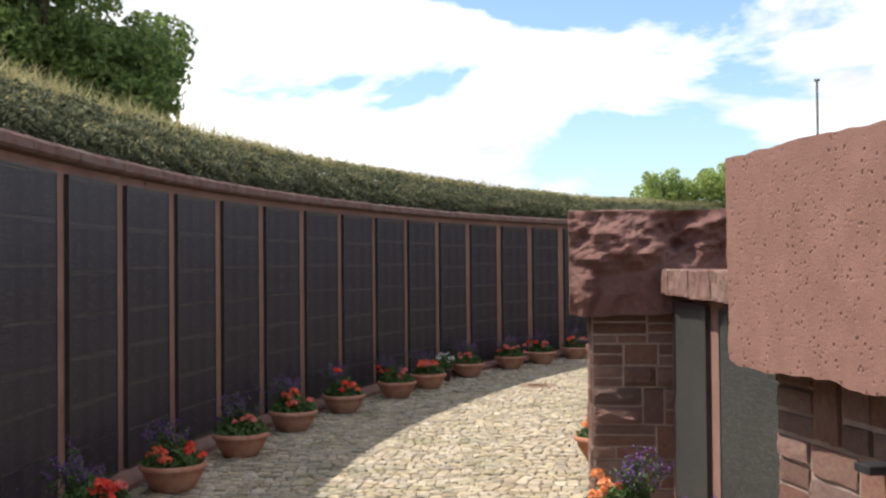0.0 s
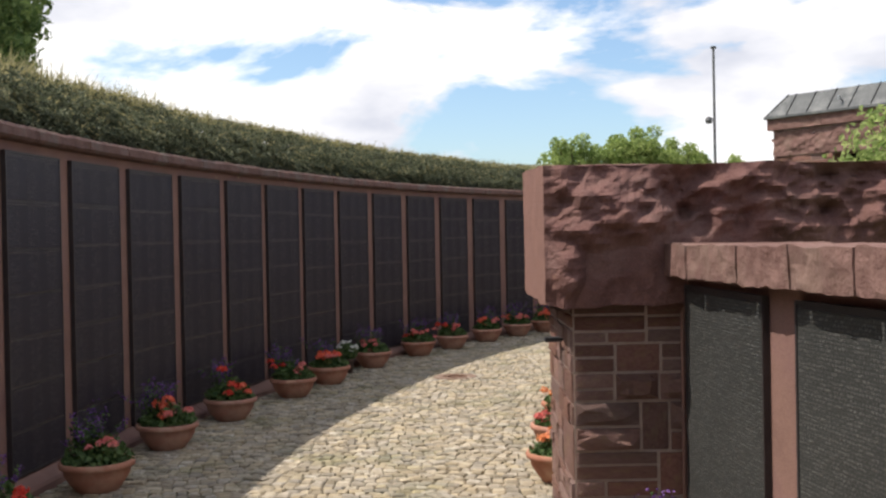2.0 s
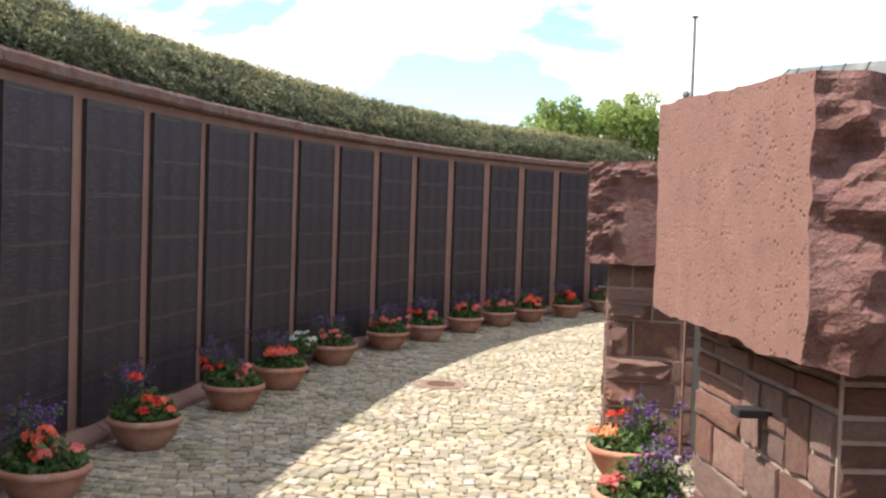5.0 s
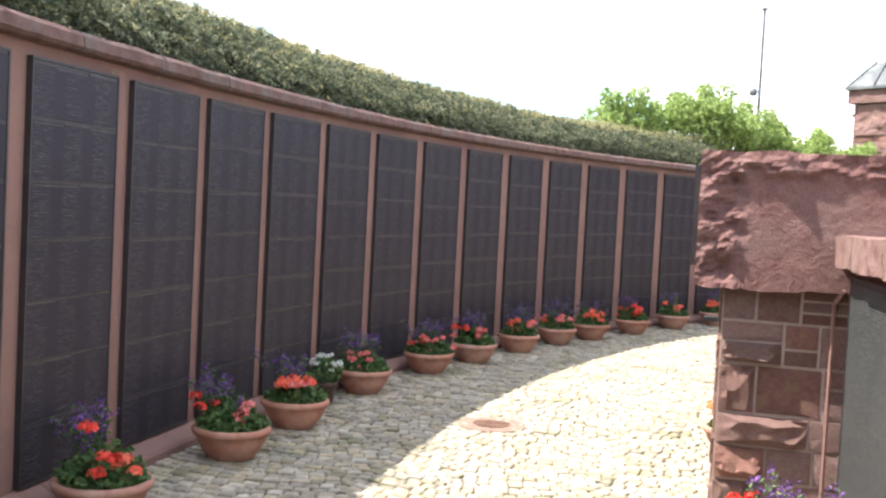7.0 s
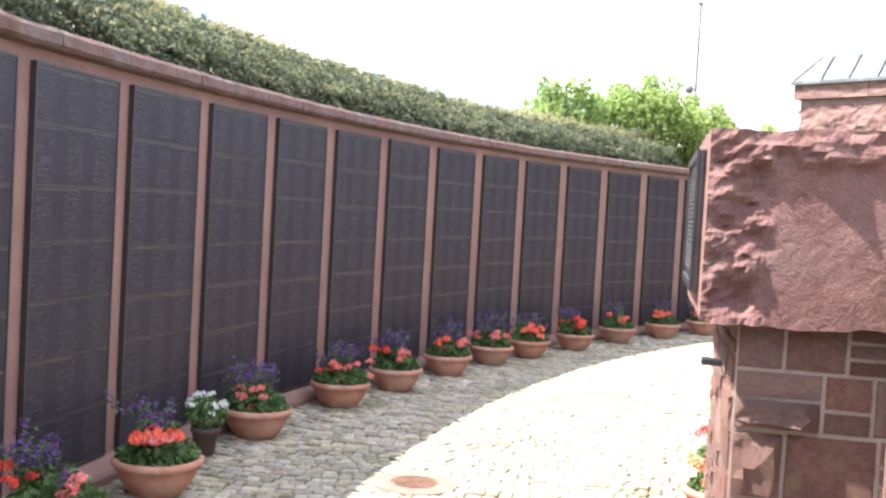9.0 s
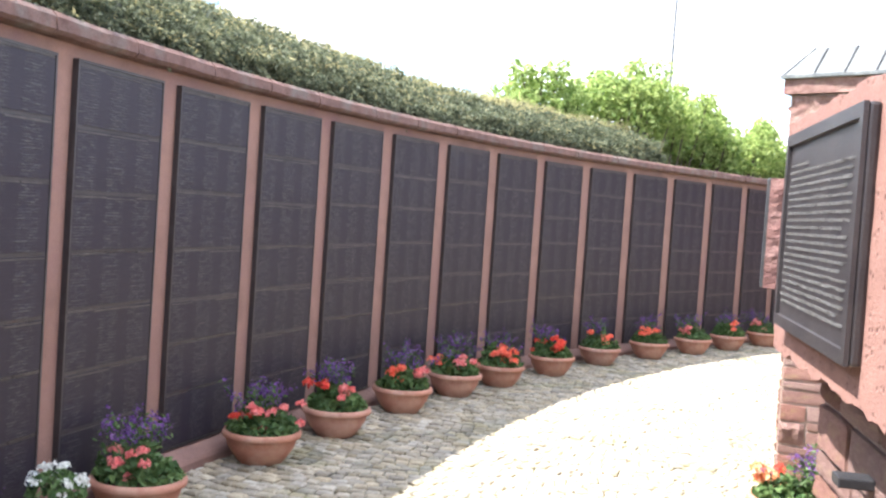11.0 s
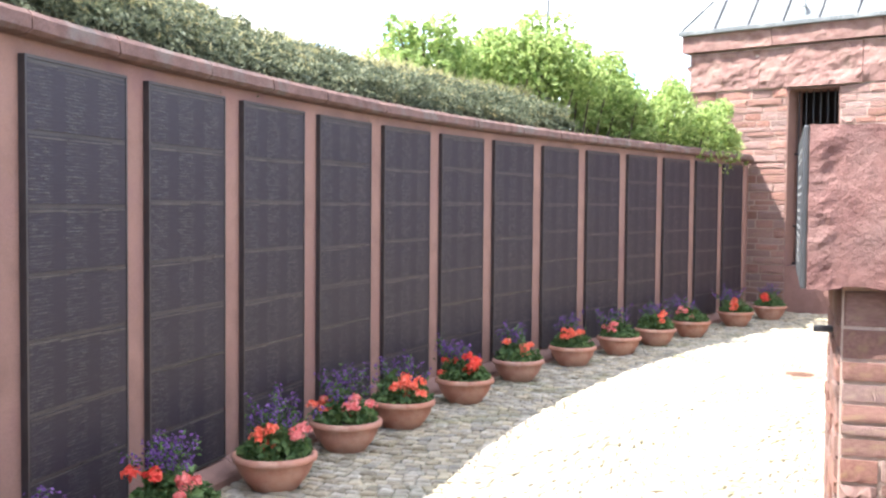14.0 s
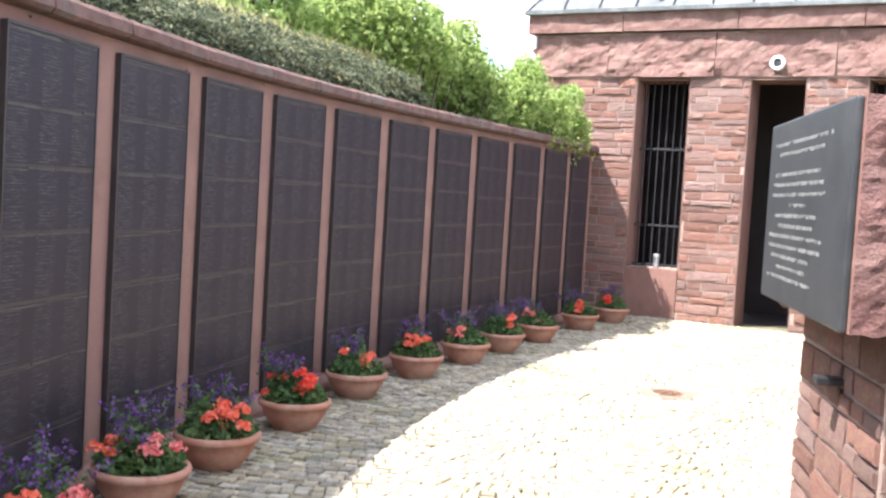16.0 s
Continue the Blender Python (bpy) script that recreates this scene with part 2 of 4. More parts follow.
def plate_material():
    """Dark bronze with rows of cast lettering too small to read, in three columns."""
    m = bpy.data.materials.new("name_plate_bronze")
    m.use_nodes = True
    n, l = m.node_tree.nodes, m.node_tree.links
    bsdf = n["Principled BSDF"]
    uv = n.new("ShaderNodeUVMap")
    rows = n.new("ShaderNodeTexBrick")
    rows.offset, rows.offset_frequency = 0.37, 2
    rows.inputs["Scale"].default_value = 1.0
    rows.inputs["Brick Width"].default_value, rows.inputs["Row Height"].default_value = 0.046, 0.0145
    rows.inputs["Mortar Size"].default_value, rows.inputs["Mortar Smooth"].default_value = 0.0032, 0.3
    rows.inputs["Color1"].default_value, rows.inputs["Color2"].default_value = (1, 1, 1, 1), (0.25, 0.25, 0.25, 1)
    rows.inputs["Mortar"].default_value = (0, 0, 0, 1)
    l.new(uv.outputs[0], rows.inputs["Vector"])
    gaps = n.new("ShaderNodeTexNoise")
    gaps.inputs["Scale"].default_value, gaps.inputs["Detail"].default_value = 90.0, 2.0
    long_words = n.new("ShaderNodeMapping")
    long_words.inputs["Scale"].default_value = (0.14, 1.0, 1.0)
    l.new(uv.outputs[0], long_words.inputs[0])
    l.new(long_words.outputs[0], gaps.inputs["Vector"])
    cut = n.new("ShaderNodeValToRGB")
    cut.color_ramp.elements[0].position, cut.color_ramp.elements[1].position = 0.40, 0.58
    l.new(gaps.outputs["Fac"], cut.inputs[0])
    both = n.new("ShaderNodeMath")
    both.operation = "MULTIPLY"
    l.new(rows.outputs["Color"], both.inputs[0])
    l.new(cut.outputs[0], both.inputs[1])
    place = n.new("ShaderNodeTexCoord")
    split = n.new("ShaderNodeSeparateXYZ")
    l.new(place.outputs["Object"], split.inputs[0])
    wrap = n.new("ShaderNodeMath")
    wrap.operation = "WRAP"
    wrap.inputs[1].default_value, wrap.inputs[2].default_value = 0.258, 0.0
    l.new(split.outputs[0], wrap.inputs[0])
    ragged = n.new("ShaderNodeMath")
    ragged.operation = "MULTIPLY_ADD"
    ragged.inputs[1].default_value = 0.09
    l.new(gaps.outputs["Fac"], ragged.inputs[0])
    l.new(wrap.outputs[0], ragged.inputs[2])
    column = n.new("ShaderNodeValToRGB")
    column.color_ramp.elements[0].position, column.color_ramp.elements[0].color = 0.06, (0, 0, 0, 1)
    column.color_ramp.elements[1].position, column.color_ramp.elements[1].color = 0.075, (1, 1, 1, 1)
    fade = column.color_ramp.elements.new(0.20)
    fade.color = (1, 1, 1, 1)
    fade = column.color_ramp.elements.new(0.24)
    fade.color = (0.12, 0.12, 0.12, 1)
    l.new(ragged.outputs[0], column.inputs[0])
    text = n.new("ShaderNodeMath")
    text.operation = "MULTIPLY"
    l.new(both.outputs[0], text.inputs[0])
    l.new(column.outputs[0], text.inputs[1])
    grey = n.new("ShaderNodeTexNoise")
    grey.inputs["Scale"].default_value, grey.inputs["Detail"].default_value = 3.0, 8.0
    l.new(uv.outputs[0], grey.inputs["Vector"])
    tint = n.new("ShaderNodeValToRGB")
    tint.color_ramp.elements[0].color, tint.color_ramp.elements[1].color = (0.0165, 0.0125, 0.0200, 1), (0.0265, 0.0215, 0.0310, 1)
    l.new(grey.outputs["Fac"], tint.inputs[0])
    mx = n.new("ShaderNodeMix")
    mx.data_type = "RGBA"
    l.new(text.outputs[0], mx.inputs[0])
    l.new(tint.outputs[0], mx.inputs[6])
    mx.inputs[7].default_value = (0.066, 0.059, 0.056, 1)
    l.new(mx.outputs[2], bsdf.inputs["Base Color"])
    bp = n.new("ShaderNodeBump")
    bp.inputs["Strength"].default_value, bp.inputs["Distance"].default_value = 0.6, 0.003
    l.new(text.outputs[0], bp.inputs["Height"])
    l.new(bp.outputs[0], bsdf.inputs["Normal"])
    bsdf.inputs["Metallic"].default_value, bsdf.inputs["Roughness"].default_value = 0.2, 0.5
    bsdf.inputs["Specular IOR Level"].default_value = 0.3
    return m


PLATE = plate_material()
BRONZE = material("bronze_frame", (0.035, 0.030, 0.032), (0.06, 0.052, 0.052), 0.2, 0.45, metal=0.4, bump=0.2, fine=0.005)
# seam bars, lighter than the plates around them
EDGE = material("worn_bronze_edge", (0.036, 0.030, 0.030), (0.105, 0.092, 0.082), 0.1, 0.5, metal=0.4, bump=0.2, fine=0.004)


# ---- building blocks ----
def part(name, bm, mat, parent=None, label="", smooth=False):
    me = bpy.data.meshes.new(name)
    bm.to_mesh(me)
    bm.free()
    me.materials.append(mat)
    if smooth:
        for p in me.polygons:
            p.use_smooth = True
    ob = new(name, me)
    ob.parent = parent
    return tagged(ob, label)


def mesh_part(name, verts, faces, mats, parent=None, label="", slots=None, smooth=False):
    me = bpy.data.meshes.new(name)
    me.from_pydata(verts, [], faces)
    for m in mats:
        me.materials.append(m)
    if slots is not None:
        me.polygons.foreach_set("material_index", slots)
    if smooth:
        for p in me.polygons:
            p.use_smooth = True
    me.update()
    ob = new(name, me)
    ob.parent = parent
    return tagged(ob, label)


def empty(name, m, label, category, group="", kind=""):
    ob = new(name)
    ob.empty_display_size = 0.1
    ob.matrix_world = m
    return tagged(ob, label, category, group, kind)


def box(bm, lo, hi, bevel=0.0, m=None):
    c = [(a + b) / 2 for a, b in zip(lo, hi)]
    s = [b - a for a, b in zip(lo, hi)]
    made = bmesh.ops.create_cube(bm, size=1.0, matrix=(m or Matrix()) @ Matrix.Translation(c) @ Matrix.Diagonal((*s, 1)))
    if bevel:
        edges = {e for v in made["verts"] for e in v.link_edges}
        bmesh.ops.bevel(bm, geom=list(edges), offset=bevel, segments=2, affect="EDGES", profile=0.6)
    return bm


def tube(bm, a, b, r0, r1=None, n=8, caps=True):
    a, b = Vector(a), Vector(b)
    d = b - a
    m = Matrix.Translation((a + b) / 2) @ d.to_track_quat("Z", "Y").to_matrix().to_4x4()
    bmesh.ops.create_cone(bm, cap_ends=caps, segments=n, radius1=r0, radius2=r0 if r1 is None else r1, depth=d.length, matrix=m)
    return bm


def lathe(bm, profile, n=28):
    """A turned shape from (radius, height) pairs."""
    rings = []
    for r, z in profile:
        rings.append([bm.verts.new((r * math.cos(2 * math.pi * i / n), r * math.sin(2 * math.pi * i / n), z)) for i in range(n)])
    for a, b in zip(rings, rings[1:]):
        for i in range(n):
            bm.faces.new((a[i], a[(i + 1) % n], b[(i + 1) % n], b[i]))
    return bm


CX, CY = 17.085, 5.271


def ring(r, deg, z=0.0):
    return Vector((CX + r * math.cos(radians(deg)), CY + r * math.sin(radians(deg)), z))


def stand(r, deg, z=0.0):
    """Local frame on the ring: x points outward, y back along the walk."""
    a = radians(deg)
    u, f = (math.cos(a), math.sin(a)), (-math.sin(a), math.cos(a))
    return Matrix(((u[0], f[0], 0, CX + r * u[0]), (u[1], f[1], 0, CY + r * u[1]), (0, 0, 1, z), (0, 0, 0, 1)))


# the wall's line, panel by panel: bearing from the ring's centre, and radius
BEARINGS = [167.5, 164.71, 161.93, 159.2, 156.5, 153.8, 151.05, 148.25, 145.42, 142.58, 139.69, 136.79, 133.9, 131.01, 128.12, 125.22, 122.33, 119.44, 116.56, 113.71, 110.91, 108.18]
RADII = [19.52, 19.51, 19.49, 19.47, 19.47, 19.48, 19.49, 19.51, 19.52, 19.53, 19.54, 19.55, 19.56, 19.56, 19.55, 19.54, 19.55, 19.58, 19.65, 19.77, 19.95, 20.2]


def wall_angle(k):
    return 170.3 - 2.786 * k if k < 1 else float(np.interp(k, range(1, 23), BEARINGS)) - 2.8 * max(k - 22, 0)


def wall_radius(k):
    return float(np.interp(k, range(1, 23), RADII))


def wall_point(k, off=0.0, z=0.0):
    """Point on the memorial wall's front line at panel number k, off metres behind it."""
    if k > 22:
        p = wall_point(22)
        return Vector((p.x + (k - 22) * 0.608 - off * 0.77, p.y + (k - 22) * 0.73 + off * 0.64, z))
    return ring(wall_radius(k) + off, wall_angle(k), z)


def wall_frame(k, z=0.0):
    a, b = wall_point(k - 0.1), wall_point(k + 0.1)
    f = (b - a).normalized()
    o = wall_point(k, 0, z)
    return Matrix(((f.x, -f.y, 0, o.x), (f.y, f.x, 0, o.y), (0, 0, 1, z), (0, 0, 0, 1)))


def sweep(bm, k0, k1, section, steps):
    """A length of wall: the section's (off, z) corners carried along the wall line."""
    rows = []
    for i in range(steps + 1):
        k = k0 + (k1 - k0) * i / steps
        rows.append([bm.verts.new(wall_point(k, o, z)) for o, z in section])
    n = len(section)
    for a, b in zip(rows, rows[1:]):
        for j in range(n):
            bm.faces.new((a[j], a[(j + 1) % n], b[(j + 1) % n], b[j]))
    bm.faces.new(rows[0][::-1])
    bm.faces.new(rows[-1])
    bmesh.ops.recalc_face_normals(bm, faces=bm.faces)
    return bm


def broken(q):
    """Relief of split sandstone: hollow flakes with sharp ridges between them, at three sizes, and grain."""
    s = noise.noise_vector(q * 1.7) * 0.32 + noise.noise_vector(q * 6.0) * 0.09
    lie = Vector((q.x * 0.9 + q.z * 0.55, q.y, q.z * 1.45 - q.x * 0.25))
    big = noise.voronoi(lie * 2.3 + s * 1.4)[0][0]
    mid = noise.voronoi(lie * 5.6 + s * 2.2)[0][0]
    small = noise.voronoi(lie * 13.0 + s * 3.0)[0][0]
    f = big * 1.15 + mid * 0.7 + small * 0.34 + noise.fractal(q * 1.6 + s, 0.9, 2.0, 3) * 0.7 + noise.fractal(q * 14, 0.8, 2.1, 4) * 0.10
    return max(min(f - 1.05, 1.1), -1.3)


def rough_block(size, rough, seed, cells=0.016, dress=None, finer=1.0):
    """A squared stone, x, y, z from -size/2 to size/2; rough: how far each of its sides -x +x -y +y -z +z is broken out."""
    sx, sy, sz = size
    counts = [max(2, round(s / cells)) for s in size]
    index, verts, faces = {}, [], []

    def vert(i, j, k):
        key = (i, j, k)
        if key not in index:
            p = Vector(((i / counts[0] - 0.5) * sx, (j / counts[1] - 0.5) * sy, (k / counts[2] - 0.5) * sz))
            q = p + Vector((seed * 7.1, seed * 3.3, seed * 1.7))
            for ax, (c, n) in enumerate(zip((i, j, k), counts)):
                if c in (0, n):
                    amp = rough[2 * ax + (c == n)] * (dress(p) if dress and ax == 1 and c == n else 1.0)
                    p[ax] += (1 if c == n else -1) * amp * (broken(q * finer) if amp else 0.0)
            index[key] = len(verts)
            verts.append(p)
        return index[key]

    for ax in range(3):
        u, v = [a for a in range(3) if a != ax]
        for side in (0, counts[ax]):
            for a in range(counts[u]):
                for b in range(counts[v]):
                    quad = []
                    for da, db in ((0, 0), (1, 0), (1, 1), (0, 1)):
                        c = [0, 0, 0]
                        c[ax], c[u], c[v] = side, a + da, b + db
                        quad.append(vert(*c))
                    faces.append(quad if (side > 0) == (ax != 1) else quad[::-1])
    return verts, faces


def stone_variant(seed, bulge=0.55, chip=0.25):
    """A unit walling stone: x and z from -0.5 to 0.5, its hewn face towards -y; 50 or so triangles."""
    rng = random.Random(seed)
    nx, nz = 5, 4
    verts, faces = [], []
    for k in range(nz + 1):
        for i in range(nx + 1):
            rim = i in (0, nx) or k in (0, nz)
            x, z = i / nx - 0.5, k / nz - 0.5
            q = Vector((x * 2.6 + seed * 5.3, seed * 1.9, z * 2.2))
            if rim:
                x, z = x * rng.uniform(0.93, 1.0), z * rng.uniform(0.86, 1.0)
            else:
                x, z = x + rng.uniform(-0.06, 0.06), z + rng.uniform(-0.07, 0.07)
            y = -1.0 + (rng.uniform(0.0, chip) if rim else -bulge * (0.45 + 0.9 * noise.noise(q) + rng.uniform(-0.25, 0.25)))
            verts.append((x, y, z))
    for k in range(nz):
        for i in range(nx):
            a = k * (nx + 1) + i
            faces.append((a, a + 1, a + nx + 2, a + nx + 1))
    base = len(verts)
    verts += [(-0.5, 0.3, -0.5), (0.5, 0.3, -0.5), (0.5, 0.3, 0.5), (-0.5, 0.3, 0.5)]
    bottom, top = list(range(nx + 1)), [nz * (nx + 1) + i for i in range(nx + 1)]
    left, right = [k * (nx + 1) for k in range(nz + 1)], [k * (nx + 1) + nx for k in range(nz + 1)]
    faces += [tuple(bottom[::-1]) + (base, base + 1), tuple(top) + (base + 2, base + 3),
              tuple(left) + (base + 3, base), tuple(right[::-1]) + (base + 1, base + 2)]
    me = bpy.data.meshes.new("stone")
    me.from_pydata(verts, [], faces)
    me.materials.append(MASONRY)
    me.update()
    return me


STONES = [stone_variant(40 + s) for s in range(10)]
FLAT_STONES = [stone_variant(70 + s, 0.1) for s in range(8)]
BOSSED_STONES = [stone_variant(90 + s, 1.7, 0.7) for s in range(10)]


def masonry(width, height, rng, rows=(0.09, 0.2), widths=(0.16, 0.5), holes=()):
    """Stones of a wall face as (x, z, w, h) in coursed rubble; holes: x0, x1, z0, z1."""
    made, z = [], 0.0
    while z < height - 0.02:
        h = rng.uniform(*rows)
        if height - z - h < rows[0] * 0.7:
            h = height - z
        edges = sorted({z, z + h})
        x = 0.0
        while x < width - 0.01:
            w = rng.uniform(*widths)
            if width - x - w < widths[0] * 0.7:
                w = width - x
            pieces = [(x, x + w)]
            for a, b, lo, hi in holes:
                if z + h > lo + 0.03 and z < hi - 0.03:
                    nxt = []
                    for p, q in pieces:
                        if q <= a or p >= b:
                            nxt.append((p, q))
                        else:
                            nxt += [(p, a)] * (p < a) + [(b, q)] * (q > b)
                    pieces = nxt
            for p, q in pieces:
                if q - p > 0.05:
                    if h > 0.16 and rng.random() < 0.35:
                        made += [((p + q) / 2, z + h * 0.27, q - p, h * 0.54), ((p + q) / 2, z + h * 0.77, q - p, h * 0.46)]
                    else:
                        made.append(((p + q) / 2, z + h / 2, q - p, h))
            x += w
        z += h
    return made


def rubble(width, height, rng):
    """Snecked rubble as (x, z, w, h): bands cut into stacks of one to three stones."""
    made, z = [], 0.0
    while z < height - 0.02:
        band = rng.uniform(0.12, 0.27)
        if height - z - band < 0.12:
            band = height - z
        x = 0.0
        while x < width - 0.01:
            w = rng.uniform(0.13, 0.52)
            if width - x - w < 0.12:
                w = width - x
            count = rng.choice((1, 2, 2, 3, 3)) if band > 0.17 and w > 0.18 else rng.choice((1, 2))
            cuts = [0.0] + sorted((j + 1 + rng.uniform(-0.22, 0.22)) / count for j in range(count - 1)) + [1.0]
            for a, b in zip(cuts, cuts[1:]):
                lo, hi = z + a * band, z + b * band
                if w > 0.28 and rng.random() < 0.45:
                    m = x + w * rng.uniform(0.35, 0.65)
                    made += [((x + m) / 2, (lo + hi) / 2, m - x, hi - lo), ((m + x + w) / 2, (lo + hi) / 2, x + w - m, hi - lo)]
                else:
                    made.append((x + w / 2, (lo + hi) / 2, w, hi - lo))
            x += w
        z += band
    return made


def lay(stones, m, parent, rng, depth=0.03, joint=0.014, kinds=STONES, vary=(0.8, 1.0, 1.3, 1.8, 3.0)):
    """Sets stones as parts on a face: m's x runs along the face and -y looks out of it."""
    for x, z, w, h in stones:
        ob = new("stone", rng.choice(kinds))
        ob.parent = parent
        flip = rng.choice((-1, 1))
        ob.matrix_basis = m @ Matrix.Translation((x, 0, z)) @ Matrix.Diagonal((w - joint, depth * rng.choice(vary), h - joint, 1)) @ (Matrix.Rotation(math.pi, 4, "Y") if flip < 0 else Matrix())


def leaves(rng, points, sizes, normals=None, spread=1.0, long=1.6):
    """One leaf-shaped quad for each point: verts and faces."""
    points = np.asarray(points, float)
    n = len(points)
    d = rng.normal(size=(n, 3)) * spread
    if normals is not None:
        d = d + np.asarray(normals)
    d /= np.linalg.norm(d, axis=1)[:, None] + 1e-9
    h = rng.normal(size=(n, 3))
    u = np.cross(d, h)
    u /= np.linalg.norm(u, axis=1)[:, None] + 1e-9
    v = np.cross(d, u)
    s = np.broadcast_to(np.asarray(sizes, float), (n,))[:, None]
    bend = d * s * 0.25
    quad = np.stack([points - u * s * long / 2, points + v * s * 0.42 + bend, points + u * s * long / 2, points - v * s * 0.42 + bend], 1).reshape(-1, 3)
    faces = np.arange(n * 4).reshape(-1, 4)
    return quad, faces


def join_leaves(name, groups, parent=None, label=""):
    """groups: (verts, faces, material) into one mesh."""
    verts, faces, slots, mats, at = [], [], [], [], 0
    for v, f, m in groups:
        verts.append(v)
        faces.append(f + at)
        slots += [len(mats)] * len(f)
        mats.append(m)
        at += len(v)
    return mesh_part(name, np.concatenate(verts).tolist(), np.concatenate(faces).tolist(), mats, parent, label, slots)


# ---- ground and walls ----
def sheet(name, verts, faces, mat, label, category):
    ob = mesh_part(name, verts, faces, [mat])
    return tagged(ob, label, category, kind="structure")


sheet("ground", [(-1500, -1500, -0.06), (1500, -1500, -0.06), (1500, 1500, -0.06), (-1500, 1500, -0.06)], [(0, 1, 2, 3)], EARTH,
      "flat grassy ground that reaches the horizon", "ground")

FACADE_AT, FACADE_ALONG = Vector((10.88, 26.08, 0)), Vector((0.49, -0.872, 0))
FACADE_IN = Vector((0.872, 0.49, 0))
FACADE = Matrix(((FACADE_ALONG.x, FACADE_IN.x, 0, FACADE_AT.x), (FACADE_ALONG.y, FACADE_IN.y, 0, FACADE_AT.y), (0, 0, 1, 0), (0, 0, 0, 1)))


def behind_facade(p, slack=0.0):
    return (p - FACADE_AT).dot(FACADE_IN) > slack


verts, faces = [], []
ANGLES = [100 + i * 1.5 for i in range(76)]
for a in ANGLES:
    verts += [ring(14.5, a, -0.012), ring(20.4, a, -0.012)]
for i in range(len(ANGLES) - 1):
    faces.append((2 * i, 2 * i + 2, 2 * i + 3, 2 * i + 1))
pavement = sheet("pavement", verts, faces, JOINT, "grey and buff granite setts with mossy sand joints", "pavement")

# the memorial wall
bm = bmesh.new()
sweep(bm, -12, 22.98, [(0.03, -0.05), (0.03, 2.27), (0.55, 2.27), (0.55, -0.05)], 110)
memorial_wall = part("wall_memorial", bm, SANDSTONE)
tagged(memorial_wall, "long curved memorial wall of smooth red sandstone", "wall", kind="structure")

rng = random.Random(5)
k = -12.0
while k < 22.9:
    step = rng.uniform(0.68, 0.92)
    end = min(k + step, 22.98)
    bm = bmesh.new()
    sweep(bm, k + 0.006, end - 0.006, [(-0.04, 2.277), (-0.062, 2.295), (-0.056, 2.35), (-0.03, 2.375), (0.30, 2.385), (0.58, 2.38), (0.58, 2.275), (0.0, 2.272)], 7)
    for v in bm.verts:
        n = noise.noise_vector(v.co * 11.0) * 0.006 + noise.noise_vector(v.co * 3.0) * 0.004
        v.co += n
    part("cap_stone", bm, CAP, memorial_wall)
    k = end
k = -12.0
while k < 22.9:
    end = min(k + 1.9, 22.97)
    bm = bmesh.new()
    sweep(bm, k + 0.004, end - 0.004, [(-0.10, -0.05), (-0.10, 0.045), (-0.085, 0.065), (0.0, 0.115), (0.028, 0.118), (0.028, -0.05)], 5)
    part("plinth_stone", bm, SANDSTONE, memorial_wall)
    k = end

# earth bank behind the wall
bm = bmesh.new()
sweep(bm, -14, 17.0, [(0.56, -0.06), (0.56, 2.28), (3.0, 2.35), (16.0, 2.3), (24.0, -0.06)], 60)
part("bank", bm, EARTH)
tagged(bpy.data.objects["bank"], "grassy earth bank behind the memorial wall", "bank", kind="structure")


# ---- memorial panels ----
def uv_from_xz(ob, shift=(0, 0)):
    me = ob.data
    layer = me.uv_layers.new(name="UVMap")
    for loop in me.loops:
        c = me.vertices[loop.vertex_index].co
        layer.data[loop.index].uv = (c.x + shift[0], c.z + shift[1])


def memorial_panel(width, height, rows, base, shift, label, group, thick=0.029):
    thing = empty("memorial_panel", Matrix(), label, "memorial panel", group)
    part("backing", box(bmesh.new(), (0, 0, base), (width, thick, base + height), 0.004), BRONZE, thing)
    rim = bmesh.new()
    for lo, hi in (((0, -0.006, base), (0.014, 0.004, base + height)), ((width - 0.014, -0.006, base), (width, 0.004, base + height)),
                   ((0.014, -0.006, base), (width - 0.014, 0.004, base + 0.014)), ((0.014, -0.006, base + height - 0.014), (width - 0.014, 0.004, base + height))):
        box(rim, lo, hi)
    part("rim", rim, BRONZE, thing, "dark bronze rim")
    r = random.Random(shift)
    cuts = [base + 0.015 + (height - 0.03) * (i + (r.uniform(-0.09, 0.09) if 0 < i < rows else 0)) / rows for i in range(rows + 1)]
    for i, (z0, z1) in enumerate(zip(cuts, cuts[1:])):
        plate = part("plate", box(bmesh.new(), (0.018, -0.004, z0 + 0.004), (width - 0.018, 0.01, z1 - 0.014)), PLATE, thing)
        uv_from_xz(plate, (shift * 1.37 + i * 0.61, shift * 0.73 + i * 0.37))
        if rows == 1:
            continue
        x, dz = 0.018, r.choice((-0.010, 0.0))
        while x < width - 0.03:
            stop = min(x + r.uniform(0.16, 0.42), width - 0.018)
            if width - 0.018 - stop < 0.1:
                stop = width - 0.018
            thin = r.choice((0.005, 0.007, 0.009))
            part("seam_bar", box(bmesh.new(), (x, -0.006, z1 - 0.019 + dz), (stop - 0.006, 0.006, z1 - 0.019 + thin + dz)), EDGE, thing, "lighter raised bar")
            x, dz = stop, dz + r.choice((0.009, 0.009, -0.009, 0.0))
            dz = max(min(dz, 0.012), -0.014)
    return thing


def panel_pose(k):
    a, b = wall_point(k), wall_point(k + 0.85)
    f = (b - a).normalized()
    return Matrix(((f.x, -f.y, 0, a.x), (f.y, f.x, 0, a.y), (0, 0, 1, 0), (0, 0, 0, 1)))


